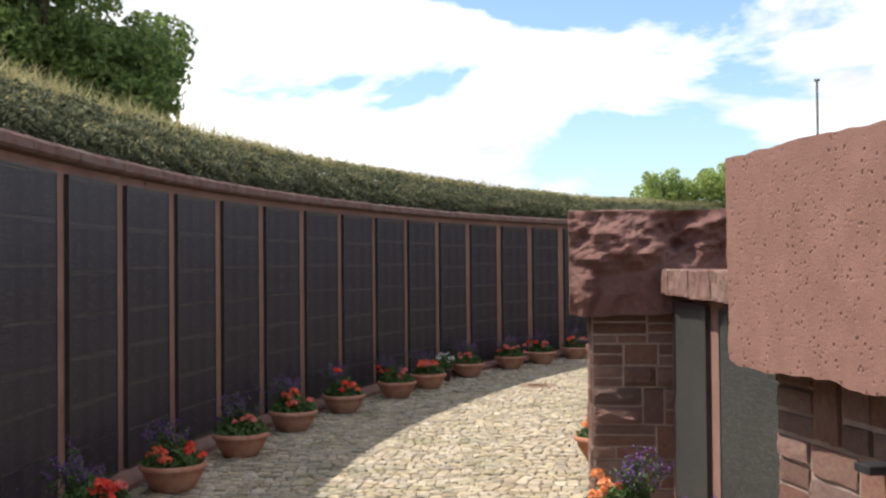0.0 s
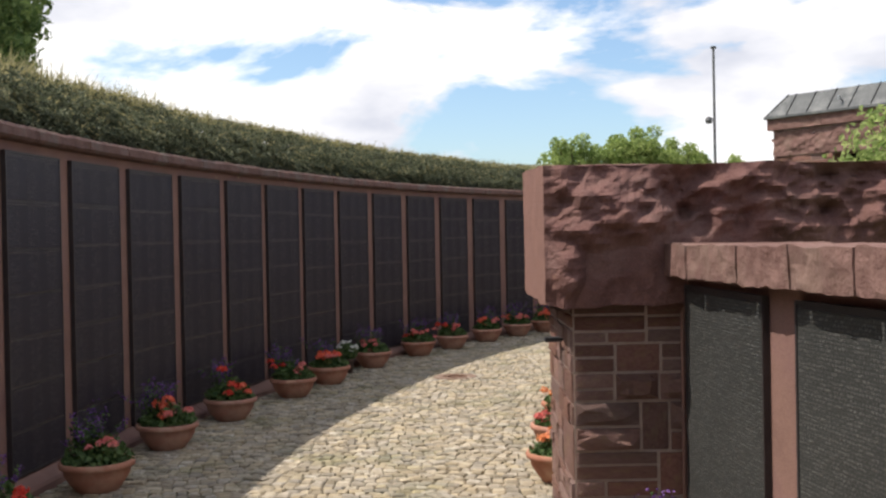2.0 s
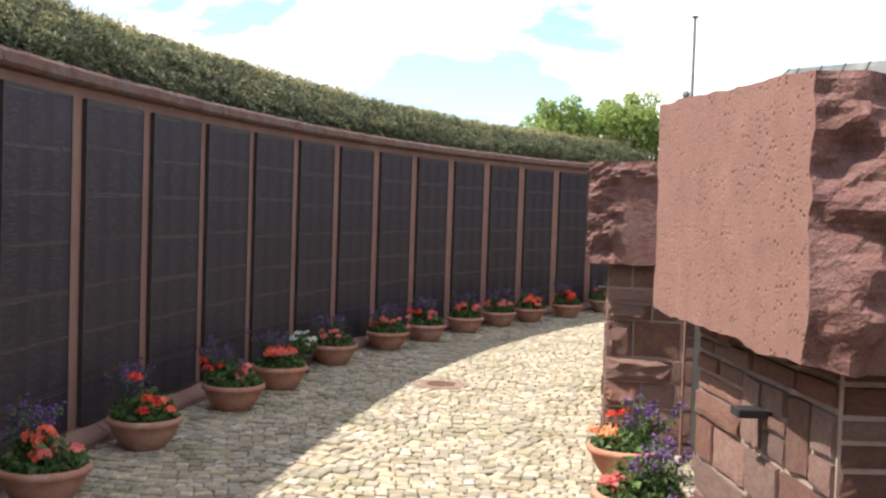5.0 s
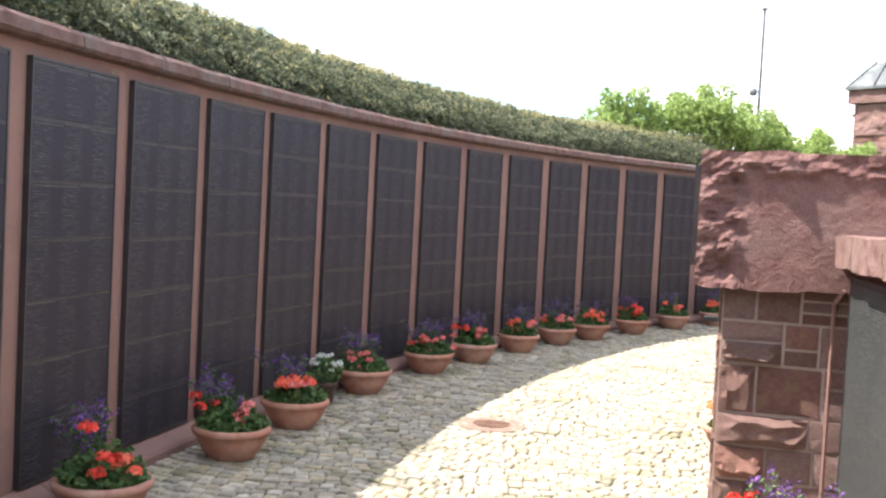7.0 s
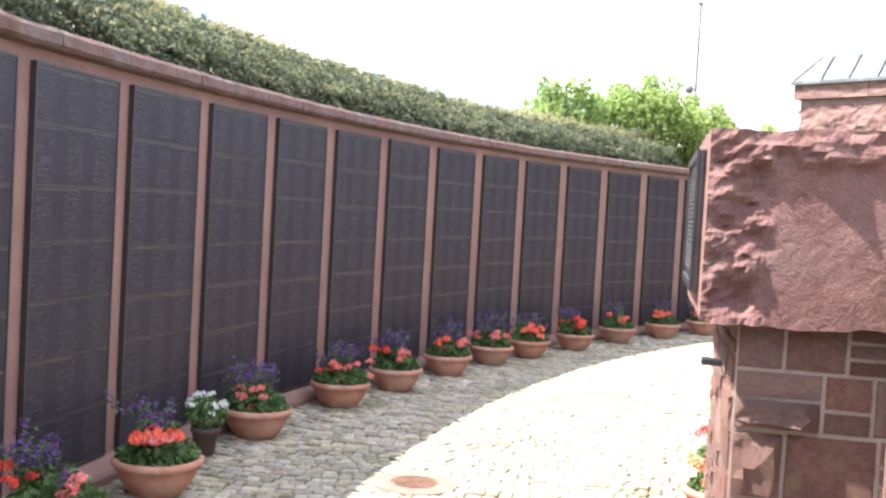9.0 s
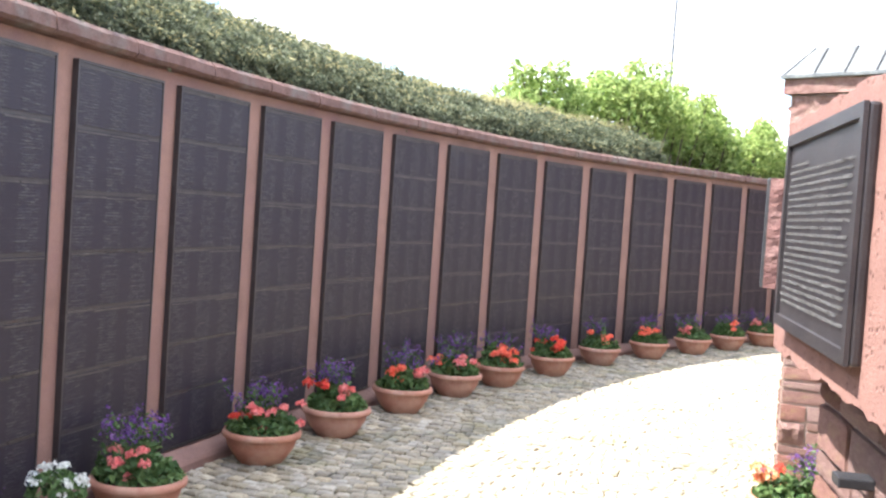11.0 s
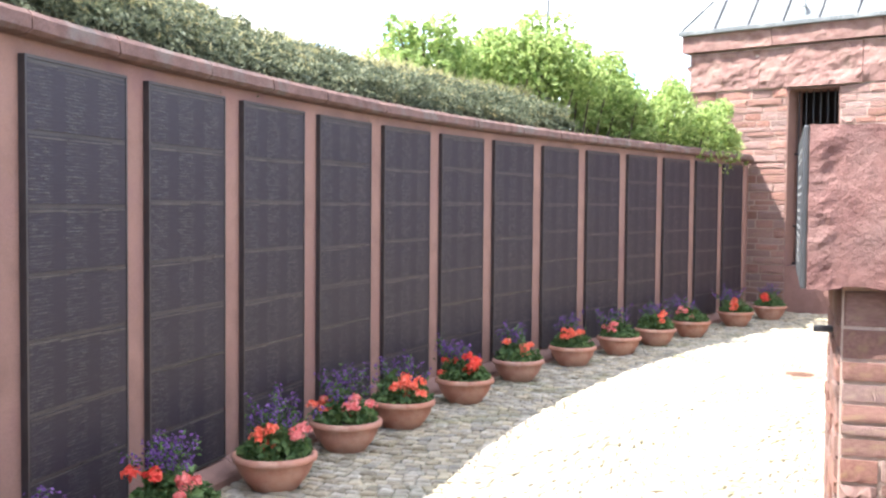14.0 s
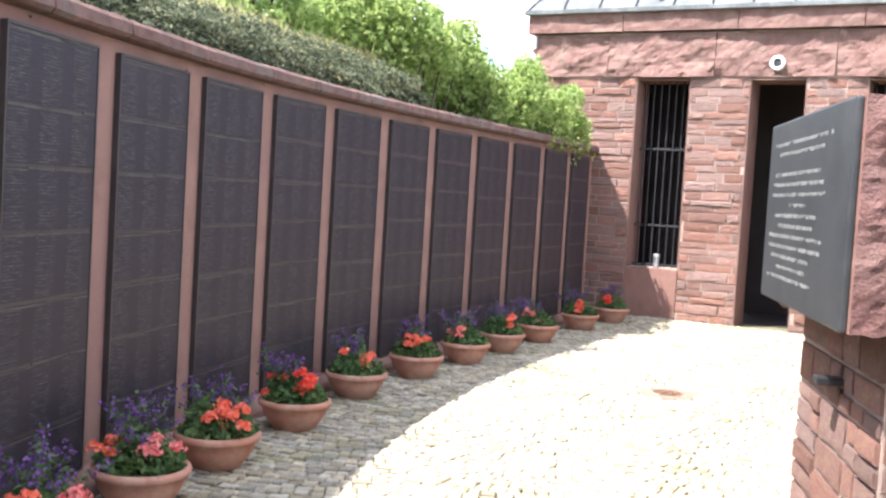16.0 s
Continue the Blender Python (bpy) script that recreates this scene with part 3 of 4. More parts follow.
makers = [memorial_panel(0.775, 2.075, 7, 0.128, s, "tall dark bronze panel with rows of small cast names", "panels on the memorial wall") for s in (1, 2, 3, 4, 5)]
for i, k in enumerate(range(-8, 22)):
    if i < 5:
        makers[i].matrix_world = panel_pose(k)
    else:
        copy_thing(makers[(i * 2 + i // 4) % 5], panel_pose(k))


# ---- hedge on the wall ----
nrng = np.random.default_rng(11)
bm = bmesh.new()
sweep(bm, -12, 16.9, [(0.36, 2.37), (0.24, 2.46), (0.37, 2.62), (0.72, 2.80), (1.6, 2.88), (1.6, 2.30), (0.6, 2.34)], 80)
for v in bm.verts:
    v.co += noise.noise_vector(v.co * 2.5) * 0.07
# near-black core: shade between the leaves, put into its colour
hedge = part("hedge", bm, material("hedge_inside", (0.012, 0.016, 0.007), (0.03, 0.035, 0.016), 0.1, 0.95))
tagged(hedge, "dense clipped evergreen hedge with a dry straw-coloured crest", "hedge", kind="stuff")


def hedge_profile(u):
    """Off and height along the hedge's face, u from 0 at the cap stone to 1 on the crown."""
    return np.interp(u, [0, 0.15, 0.45, 0.7, 1.0], [0.36, 0.17, 0.30, 0.66, 1.4]), np.interp(u, [0, 0.15, 0.45, 0.7, 1.0], [2.40, 2.48, 2.68, 2.89, 3.0])


count = 165000
kk, uu = nrng.uniform(-10, 16.9, count), nrng.random(count) ** 1.1
off, zz = hedge_profile(uu)
lump = np.array([noise.noise(Vector((a * 2.2, b * 5, 0.3))) + 0.7 * noise.noise(Vector((a * 7, b * 11, 4.3))) + 0.75 * noise.noise(Vector((a * 13 + b * 4, b * 19, 2.7))) for a, b in zip(kk[:: 1], uu)])
ang = np.radians([wall_angle(a) for a in kk])
rad = np.array([wall_radius(a) for a in kk]) + off - lump * 0.13 + nrng.normal(0, 0.02, count)
pts = np.stack([CX + rad * np.cos(ang), CY + rad * np.sin(ang), zz - uu * np.clip((kk - 7) * 0.02, 0, 0.12) + lump * 0.06 + nrng.normal(0, 0.015, count)], 1)
side = np.stack([-np.cos(ang) * (1 - uu), -np.sin(ang) * (1 - uu), 0.4 + uu], 1)
crest = nrng.random(count) < np.where(uu > 0.68, 0.5, 0.05) * np.where(lump > 0.05, 1.5, 0.6)
gap = np.array([noise.noise(Vector((a * 5.5, b * 7 + a * 2, 9.1))) for a, b in zip(kk, uu)]) + nrng.normal(0, 0.08, count) < -0.14
inner = ~crest & ~(gap & (uu < 0.75))
v1, f1 = leaves(nrng, pts[inner], nrng.uniform(0.011, 0.027, inner.sum()), side[inner], 0.8, 2.2)
v2, f2 = leaves(nrng, pts[crest] + [0, 0, 0.02], nrng.uniform(0.009, 0.02, crest.sum()), side[crest], 0.8, 3.2)
count = 26000
kk = nrng.uniform(-10, 16.9, count)
ang = np.radians([wall_angle(a) for a in kk])
rad = 19.5 + nrng.uniform(0.6, 1.3, count)
tips = np.stack([CX + rad * np.cos(ang), CY + rad * np.sin(ang), 2.86 + nrng.random(count) * 0.09 - np.clip((kk - 7) * 0.02, 0, 0.12)], 1)
d = nrng.normal(size=(count, 3)) * [0.5, 0.5, 0.15] + [0, 0, 1]
ln = nrng.uniform(0.03, 0.15, count)[:, None] * np.where(kk < 4, 1.25, 0.8)[:, None]
w = nrng.normal(size=(count, 3))
w[:, 2] = 0
w *= 0.005 / np.linalg.norm(w, axis=1)[:, None]
v3 = np.stack([tips - w, tips + w, tips + d * ln + w * 0.2, tips + d * ln - w * 0.2], 1).reshape(-1, 3)
f3 = np.arange(count * 4).reshape(-1, 4)
# leafy shoots that hang and stand out of the face
count, along = 11000, 15
kk, uu = nrng.uniform(-10, 16.9, count), nrng.random(count) ** 1.15
off, zz = hedge_profile(uu)
ang = np.radians([wall_angle(a) for a in kk])
rad = np.array([wall_radius(a) for a in kk]) + off + 0.03
root = np.stack([CX + rad * np.cos(ang), CY + rad * np.sin(ang), zz - uu * np.clip((kk - 7) * 0.02, 0, 0.12)], 1)
out_way = np.stack([-np.cos(ang), -np.sin(ang), 0 * ang], 1)
way = out_way * (1.1 - 0.7 * uu)[:, None] + nrng.normal(size=(count, 3)) * 0.55 + np.array([0, 0, 1.0]) * (uu * 1.0 - 0.1)[:, None]
way /= np.linalg.norm(way, axis=1)[:, None]
reach = nrng.uniform(0.08, 0.26, count)
step = np.linspace(0.1, 1, along)
shoot = root[:, None] + way[:, None] * (reach[:, None] * step)[..., None] - np.array([0, 0, 1.0]) * (reach[:, None] * step ** 2 * 0.55)[..., None]
shoot = (shoot + nrng.normal(0, 0.006, shoot.shape)).reshape(-1, 3)
pale = np.repeat(nrng.random(count) < 0.10 + 0.4 * (uu > 0.68), along)
v4, f4 = leaves(nrng, shoot[~pale], nrng.uniform(0.010, 0.024, (~pale).sum()), np.repeat(way, along, 0)[~pale] * 0.3 + [0, 0, 0.6], 0.7, 1.9)
v5, f5 = leaves(nrng, shoot[pale], nrng.uniform(0.008, 0.018, pale.sum()), np.repeat(way, along, 0)[pale] * 0.3 + [0, 0, 0.6], 0.7, 2.2)
join_leaves("foliage", [(v1, f1, HEDGE), (v2, f2, STRAW), (v3, f3, STRAW), (v4, f4, HEDGE), (v5, f5, STRAW)], hedge, "small dark leaves and dry grass tips")


# ---- shrubs and trees ----
def crown(rng, lobes, leaf, per_area, lumpy=0.25):
    """Leaf points over overlapping lobes (centre, radii), thinned into clumps."""
    pts, nrm = [], []
    for c, r in lobes:
        n = int(per_area * (r[0] * r[1] + r[0] * r[2] + r[1] * r[2]))
        d = rng.normal(size=(n, 3))
        d /= np.linalg.norm(d, axis=1)[:, None]
        wob = np.array([noise.fractal(Vector(v * 2.3) + Vector(c), 1.0, 2.0, 4) for v in d])
        depth = rng.random(n) ** 2.2 * 0.55
        p = np.asarray(c) + d * np.asarray(r) * (1 + wob * lumpy - depth)[:, None]
        keep = wob + rng.normal(0, 0.18, n) > -0.22
        pts.append(p[keep])
        nrm.append(d[keep])
    pts, nrm = np.concatenate(pts), np.concatenate(nrm)
    return leaves(rng, pts, rng.uniform(leaf * 0.6, leaf * 1.3, len(pts)), nrm, 0.9)


def woody(base, tips, r0):
    bm = bmesh.new()
    for t in tips:
        mid = Vector(base).lerp(Vector(t), 0.55) + Vector((0.05, -0.04, 0.1)) * (Vector(t) - Vector(base)).length * 0.2
        tube(bm, base, mid, r0, r0 * 0.6, 6)
        tube(bm, mid, t, r0 * 0.6, r0 * 0.15, 6)
    return bm


def shrub(at, lobes, leaf, dense, mat, label, name="shrub", stems=5, r0=0.035, seed=1):
    thing = empty(name, Matrix.Translation(at), label, name)
    r = np.random.default_rng(seed)
    tips = [Vector(c) + Vector((0, 0, rr[2] * 0.3)) for c, rr in lobes]
    part("trunk", woody((0, 0, -0.05), tips, r0), BARK, thing)
    v, f = crown(r, lobes, leaf, dense)
    join_leaves("crown", [(v, f, mat)], thing)
    return thing


for i, (k, off, top, wide, lean) in enumerate(((15.9, 1.4, 3.5, 0.62, 0.0), (17.2, 1.35, 3.72, 0.85, 0.35), (18.2, 1.3, 3.55, 0.66, 0.4), (18.75, 1.1, 3.28, 0.6, 0.3), (19.4, 1.0, 3.23, 0.68, 0.35), (20.2, 0.85, 3.12, 0.66, 0.4), (21.0, 0.75, 3.03, 0.6, 0.35), (21.7, 0.75, 2.9, 0.52, 0.25))):
    at = wall_point(k, off, 2.3 if k < 17 else -0.06)
    h = top - at.z
    r = random.Random(i + 3)
    lobes = [((0, 0, h - 0.6), (wide * 0.9, wide * 0.9, 0.45))]
    for j in range(13):
        a = j * 2.4 + r.random()
        q = r.uniform(0.35, 1.0)
        lobes.append(((math.cos(a) * wide * q, math.sin(a) * wide * q, h - r.uniform(0.1, 0.4) - q * r.uniform(0.1, 0.7)), (wide * r.uniform(0.22, 0.4),) * 2 + (r.uniform(0.14, 0.3),)))
    for j in range(5):
        lobes.append(((r.uniform(-0.7, 0.7) * wide, r.uniform(-0.7, 0.7) * wide, h - r.uniform(0.0, 0.2)), (0.16, 0.16, 0.14)))
    over = (wall_point(k) - wall_point(k, 1)) * lean
    lobes = [((c[0] + over.x, c[1] + over.y, c[2]), size) for c, size in lobes]
    shrub(at, lobes, 0.05, 2600, FRESH, "bright green leafy shrub behind the memorial wall", seed=20 + i)

r = random.Random(8)
lobes = []
while len(lobes) < 46:
    c = Vector((r.uniform(-1, 1), r.uniform(-1, 1), r.uniform(-1, 1)))
    if c.length < 1:
        lobes.append(((c.x * 4.1, c.y * 3.2, 5.4 + c.z * 4.0), (r.uniform(0.8, 1.6),) * 2 + (r.uniform(0.6, 1.1),)))
lobes += [((4.2, 0, 2.6), (0.7, 0.7, 0.35)), ((3.8, -1, 3.4), (1.0, 1.0, 0.6))]
shrub((-10.9, 25.5, 2.2), lobes, 0.12, 700, TREE, "tall broad-leaved tree with a dark green crown", "tree", r0=0.3, seed=5)
r = random.Random(9)
lobes = [((r.uniform(-0.9, 0.9), r.uniform(-0.7, 0.7), r.uniform(0.45, 0.9)), (0.55, 0.55, 0.42)) for _ in range(9)]
shrub((5.2, 9.9, 1.45), lobes, 0.045, 1800, FRESH, "rounded bright green shrub on the inner terrace", seed=41)


# ---- inner terrace, niches and buttresses ----
verts, faces = [], []
NEAR = 175.15
for a in ANGLES:
    verts += [ring(15.4, a, -0.05), ring(15.4, a, 1.46), ring(6.0, a, 1.46)]
for i in range(len(ANGLES) - 1):
    a, b = 3 * i, 3 * i + 3
    faces += [(a, a + 1, b + 1, b), (a + 1, a + 2, b + 2, b + 1)]
sheet("terrace", verts, faces, EARTH, "raised inner terrace of grass and earth", "terrace")


def niche(start, span, number):
    """A low curved wall between two buttresses, with a ledge and bronze panels; angles fall as the walk goes on."""
    def arc(r0, r1, z0, z1, a0, a1, steps):
        bm = bmesh.new()
        rows = []
        for i in range(steps + 1):
            a = a0 + (a1 - a0) * i / steps
            rows.append([bm.verts.new(ring(r, a, z)) for r, z in ((r0, z0), (r1, z0), (r1, z1), (r0, z1))])
        for p, q in zip(rows, rows[1:]):
            for j in range(4):
                bm.faces.new((p[j], p[(j + 1) % 4], q[(j + 1) % 4], q[j]))
        bm.faces.new(rows[0][::-1])
        bm.faces.new(rows[-1])
        bmesh.ops.recalc_face_normals(bm, faces=bm.faces)
        return bm

    wall = tagged(part("wall_niche_%d" % number, arc(15.3, 15.632, -0.05, 1.4, start, start - span, 14), SANDSTONE), "low curved niche wall of smooth red sandstone", "wall", kind="structure")
    part("ledge_core", arc(15.29, 15.70, 1.404, 1.53, start, start - span, 14), MORTAR, wall)
    a, r = start, random.Random(number)
    while a > start - span + 0.3:
        b = max(a - r.uniform(1.5, 2.4), start - span)
        bm = arc(15.28, 15.735, 1.402, 1.55, a - 0.03, b + 0.03, 24)
        bmesh.ops.subdivide_edges(bm, edges=[e for e in bm.edges if abs(e.verts[0].co.z - e.verts[1].co.z) > 0.1], cuts=6)
        for v in bm.verts:
            v.co += noise.noise_vector(v.co * 6) * 0.009 + noise.noise_vector(v.co * 16) * 0.008
        part("ledge_stone", bm, LINTEL, wall)
        a = b
    for j, off in enumerate((0.35, 4.85, 8.8)):
        a0 = start - span + off
        # the panel looks outward: its x runs back along the walk
        p = ring(15.656, a0 + 3.55)
        q = ring(15.656, a0)
        d = (q - p).normalized()
        m = Matrix(((-d.x, d.y, 0, q.x), (-d.y, -d.x, 0, q.y), (0, 0, 1, 0), (0, 0, 0, 1)))
        if number == 1 and j == 0:
            niche.panel = memorial_panel(0.96, 1.225, 1, 0.135, 7, "bronze panel with dense cast lettering in a niche, coloured grey as if sunlit", "panels in the niches", 0.022)
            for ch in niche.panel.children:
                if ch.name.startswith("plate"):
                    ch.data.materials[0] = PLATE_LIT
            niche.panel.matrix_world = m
        else:
            copy_thing(niche.panel, m)


# lighter copy of PLATE: the sun on the niche panels, painted into its colours
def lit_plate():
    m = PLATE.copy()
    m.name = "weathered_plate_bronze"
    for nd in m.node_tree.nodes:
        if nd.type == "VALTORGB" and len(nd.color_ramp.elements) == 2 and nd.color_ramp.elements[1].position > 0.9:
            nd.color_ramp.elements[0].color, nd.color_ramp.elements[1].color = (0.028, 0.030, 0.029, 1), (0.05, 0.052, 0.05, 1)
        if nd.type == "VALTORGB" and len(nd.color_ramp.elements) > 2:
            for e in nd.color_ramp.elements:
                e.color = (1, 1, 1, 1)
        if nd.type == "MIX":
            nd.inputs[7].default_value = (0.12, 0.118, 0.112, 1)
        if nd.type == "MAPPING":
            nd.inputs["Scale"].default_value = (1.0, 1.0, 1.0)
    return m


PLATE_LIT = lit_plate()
SPAN = 16.0
WIDE = 4.5
for i in range(5):
    niche(NEAR + SPAN * (1 - i) + SPAN - WIDE, SPAN - WIDE, i + 1)


def ease(x, a, b):
    t = min(max((x - a) / (b - a), 0.0), 1.0)
    return t * t * (3 - 2 * t)


def crag(p):
    """Broken out above and along the front edge, hollow and flatter below."""
    top = ease(p.z + 0.12 * noise.noise(Vector((p.x * 1.7, 2.0, 0.5))), -0.10, 0.06)
    edge = 0.55 * ease(p.x + 0.08 * noise.noise(Vector((0.3, 1.0, p.z * 5))), 1.06, 1.16)
    return max(top, edge, 0.14) * (0.35 + 0.65 * ease(-p.x, -1.25, -1.16)) * (1.0 - 0.6 * ease(p.z, 0.24, 0.33))


def pecked(p):
    """Pecked flat but for a broken margin along the front and upper edges."""
    edge = ease(p.x + 0.12 * noise.noise(Vector((3.1, 0.4, p.z * 5.0))), 0.98, 1.08)
    rim = 0.8 * ease(p.z + 0.10 * noise.noise(Vector((p.x * 3.0, 0.4, 7.0))), 0.18, 0.28)
    return max(0.045, 0.9 * max(edge, rim)) * (0.5 + 0.5 * ease(-p.x, -1.25, -1.2)) * (1.0 - 0.5 * ease(p.z, 0.28, 0.33))


def layered(p):
    """Nearly flat along the bed, with a chipped front edge."""
    return max(0.12, 0.5 * ease(p.x + 0.06 * noise.noise(Vector((3.1, 0.4, p.z * 5.0))), 1.10, 1.17)) * (0.5 + 0.5 * ease(-p.x, -1.25, -1.2))


def buttress(near, number, rough_near, front):
    mid = near - WIDE / 2
    w = radians(WIDE) * 16.33
    frame_m = stand(front, mid)
    thing = empty("buttress", frame_m, "sandstone masonry buttress carrying one huge rock-faced block", "buttress", "buttresses along the walk")
    length = 2.5
    verts, faces = rough_block((length, w, 0.66), (0.0, 0.0016, *rough_near, 0.022, 0.012), number * 2 + 1, dress=(crag, crag, pecked, layered)[number - 1], finer=1.0 if number < 3 else 1.9)
    verts = [Vector((v.x - length / 2, v.y, v.z + 1.60)) for v in verts]
    # the blocks are not quite square: width and top change towards the far side
    wider, higher = {1: (-0.035, 0.0), 2: (0.03, 0.044)}.get(number, (0.0, 0.0))
    for v in verts:
        far = 0.5 - v.y / w
        v.y -= wider * far
        v.z += higher * far * (v.z - 1.27) / 0.66
    block = mesh_part("block", verts, faces, [ROUGH, SAWN], thing, "huge rock-faced red sandstone block")
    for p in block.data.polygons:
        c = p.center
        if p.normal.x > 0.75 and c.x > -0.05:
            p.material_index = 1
    rng = random.Random(140 + number)
    core = part("core", box(bmesh.new(), (-length, -w / 2 + 0.10, -0.05), (-0.14, w / 2 - 0.10, 1.29)), MORTAR, thing, "mortar joints")
    # front, near and far faces
    wd = w - 0.20
    lay(rubble(wd, 1.27, rng), Matrix(((0, -1, 0, -0.14), (1, 0, 0, -wd / 2), (0, 0, 1, 0), (0, 0, 0, 1))), thing, rng, 0.011, 0.014, FLAT_STONES, (0.8, 1.0, 1.3, 1.7))
    ln = length - 0.14
    side = Matrix(((-1, 0, 0, -0.14), (0, -1, 0, w / 2 - 0.10), (0, 0, 1, 0), (0, 0, 0, 1)))
    flat, bossed = [], []
    for st in rubble(ln, 1.27, rng):
        rocky = st[1] < 0.95 and st[3] > 0.11 and (st[0] < 0.2 or (st[0] < 0.9 and rng.random() < 0.4))
        (bossed if rocky else flat).append(st)
    lay(flat, side, thing, rng, 0.008, 0.013, FLAT_STONES, (0.8, 1.0, 1.2, 1.5))
    lay(bossed, side, thing, rng, 0.018, 0.012, BOSSED_STONES, (0.8, 1.0, 1.4))
    if number > 1:
        lay(masonry(0.7, 1.27, rng, (0.11, 0.24), (0.2, 0.4)), Matrix(((1, 0, 0, -0.87), (0, 1, 0, -w / 2 + 0.10), (0, 0, 1, 0), (0, 0, 0, 1))), thing, rng, 0.014, 0.017)
    bm = tube(bmesh.new(), (-0.66, w / 2 - 0.055, 0.0), (-0.66, w / 2 - 0.055, 1.22), 0.011, n=6)
    tube(bm, (-0.66, w / 2 - 0.055, 1.22), (-0.70, w / 2 + 0.0, 1.29), 0.011, n=6)
    part("conduit", bm, SANDSTONE, thing, "thin brown cable conduit")
    part("bracket", box(bmesh.new(), (-0.18, 0.05, 1.042), (-0.045, 0.125, 1.066), 0.004), IRON, thing, "short dark iron bracket")
    return thing, frame_m, w


shapes = {0: (0.012, 0.09), 1: (0.03, 0.19), 2: (0.03, 0.09), 3: (0.03, 0.042)}
spots = [buttress(NEAR + SPAN * (1 - i), i + 1, shapes[i], (16.25, 16.29, 16.36, 16.40)[i]) for i in range(4)]


def plaque(m, w0, w1, z0, z1, label, lines, lettering, board, raised, thick):
    """A thick plaque on a block's front; lines: lengths of the rows of worn lettering."""
    thing = empty("plaque", m, label, "plaque")
    part("board", box(bmesh.new(), (0.0, w0, z0), (thick, w1, z1), 0.008), board, thing)
    if raised:
        bm = bmesh.new()
        for lo, hi in (((thick, w0, z0), (thick + 0.01, w0 + 0.03, z1)), ((thick, w1 - 0.03, z0), (thick + 0.01, w1, z1)), ((thick, w0 + 0.03, z0), (thick + 0.01, w1 - 0.03, z0 + 0.03)), ((thick, w0 + 0.03, z1 - 0.03), (thick + 0.01, w1 - 0.03, z1))):
            box(bm, lo, hi)
        part("rim", bm, BRONZE, thing)
    r = random.Random(len(lines))
    z = z1 - 0.09
    step = (z1 - z0 - 0.14) / len(lines)
    for share, lead in lines:
        bm = bmesh.new()
        full = (w1 - w0) - 0.12
        y = w0 + 0.06 + lead * full
        stop = y + share * full
        while y < stop - 0.01:
            word = min(r.uniform(0.03, 0.12), stop - y)
            x = y
            while x < y + word:
                c = min(r.uniform(0.007, 0.013), y + word - x)
                lo = z + r.choice((0, 0, 0.15, 0.3)) * step
                box(bm, (thick - 0.001, x, lo - step * 0.05), (thick + (0.006 if raised else 0.002), x + c * 0.45, z + step * r.choice((0.28, 0.34, 0.24))))
                x += c
            y += word + 0.014
        part("lettering", bm, lettering, thing, "row of worn letters")
        z -= step
    return thing


LETTER = material("polished_letter_bronze", (0.14, 0.135, 0.13), (0.22, 0.21, 0.20), 0.02, 0.5, metal=0.3)
_, m3, w3 = spots[2]
plaque(m3, -w3 / 2 + 0.19, w3 / 2 - 0.2, 1.355, 1.875, "dark bronze plaque with raised lettering on a sandstone block", [(0.3, 0.02)] + [(0.98, 0.0), (0.95, 0.03), (0.97, 0.0), (0.9, 0.0), (0.96, 0.02)] * 4, LETTER, BRONZE, True, 0.025)
_, m4, w4 = spots[3]
plaque(m4, -w4 / 2 + 0.02, w4 / 2 - 0.02, 1.27, 1.93, "dark slate plaque with white inscription on a sandstone block",
       [(0.8, 0.05), (0.62, 0.14), (0.0, 0.5), (0.66, 0.08), (0.72, 0.06), (0.74, 0.06), (0.24, 0.34), (0.6, 0.12), (0.52, 0.16), (0.76, 0.04), (0.74, 0.05), (0.55, 0.1), (0.42, 0.2), (0.64, 0.06)], CREAM, SLATE, False, 0.025)


# ---- the gate building ----
OPENINGS = [(1.60, 2.39, 0.70, 3.40, "window"), (3.21, 3.96, -0.05, 3.40, "door"), (4.72, 5.50, 0.70, 3.40, "window"), (6.3, 7.1, 0.70, 3.40, "window")]
LONG, DEEP = 8.4, 4.5
building = empty("gate_building", FACADE, "red sandstone building with barred openings and a zinc roof", "building")
def solid(name, lo, hi, mat, label=""):
    return part(name, box(bmesh.new(), lo, hi), mat, building, label)


x = 0.0
for a, b, lo, hi, _ in OPENINGS + [(LONG, LONG, 0, 0, "")]:
    solid("pier", (x, 0.0, -0.05), (a, 0.55, 3.42), MORTAR, "mortar joints")
    if a < LONG and lo > 0:
        solid("parapet", (a, 0.12, -0.05), (b, 0.55, lo), MORTAR, "mortar joints")
    x = b
solid("lintel_wall", (0, 0, 3.42), (LONG, 0.55, 4.06), MORTAR, "mortar joints")
solid("side_wall", (0, 0.55, -0.05), (0.5, DEEP, 4.06), MORTAR)
solid("side_wall", (LONG - 0.5, 0.55, -0.05), (LONG, DEEP, 4.06), MORTAR)
solid("back_wall", (0.5, DEEP - 0.4, -0.05), (LONG - 0.5, DEEP, 4.06), MORTAR)
# dark colours on floor, ceiling and lining stand in for the room's shade
part("room_floor", box(bmesh.new(), (0.5, 0.55, -0.05), (LONG - 0.5, DEEP - 0.4, -0.004)), ROOM_SHADE, building)
part("room_ceiling", box(bmesh.new(), (0.5, 0.55, 3.6), (LONG - 0.5, DEEP - 0.4, 3.7)), ROOM_SHADE, building)
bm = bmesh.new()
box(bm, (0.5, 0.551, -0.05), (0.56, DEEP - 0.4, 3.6))
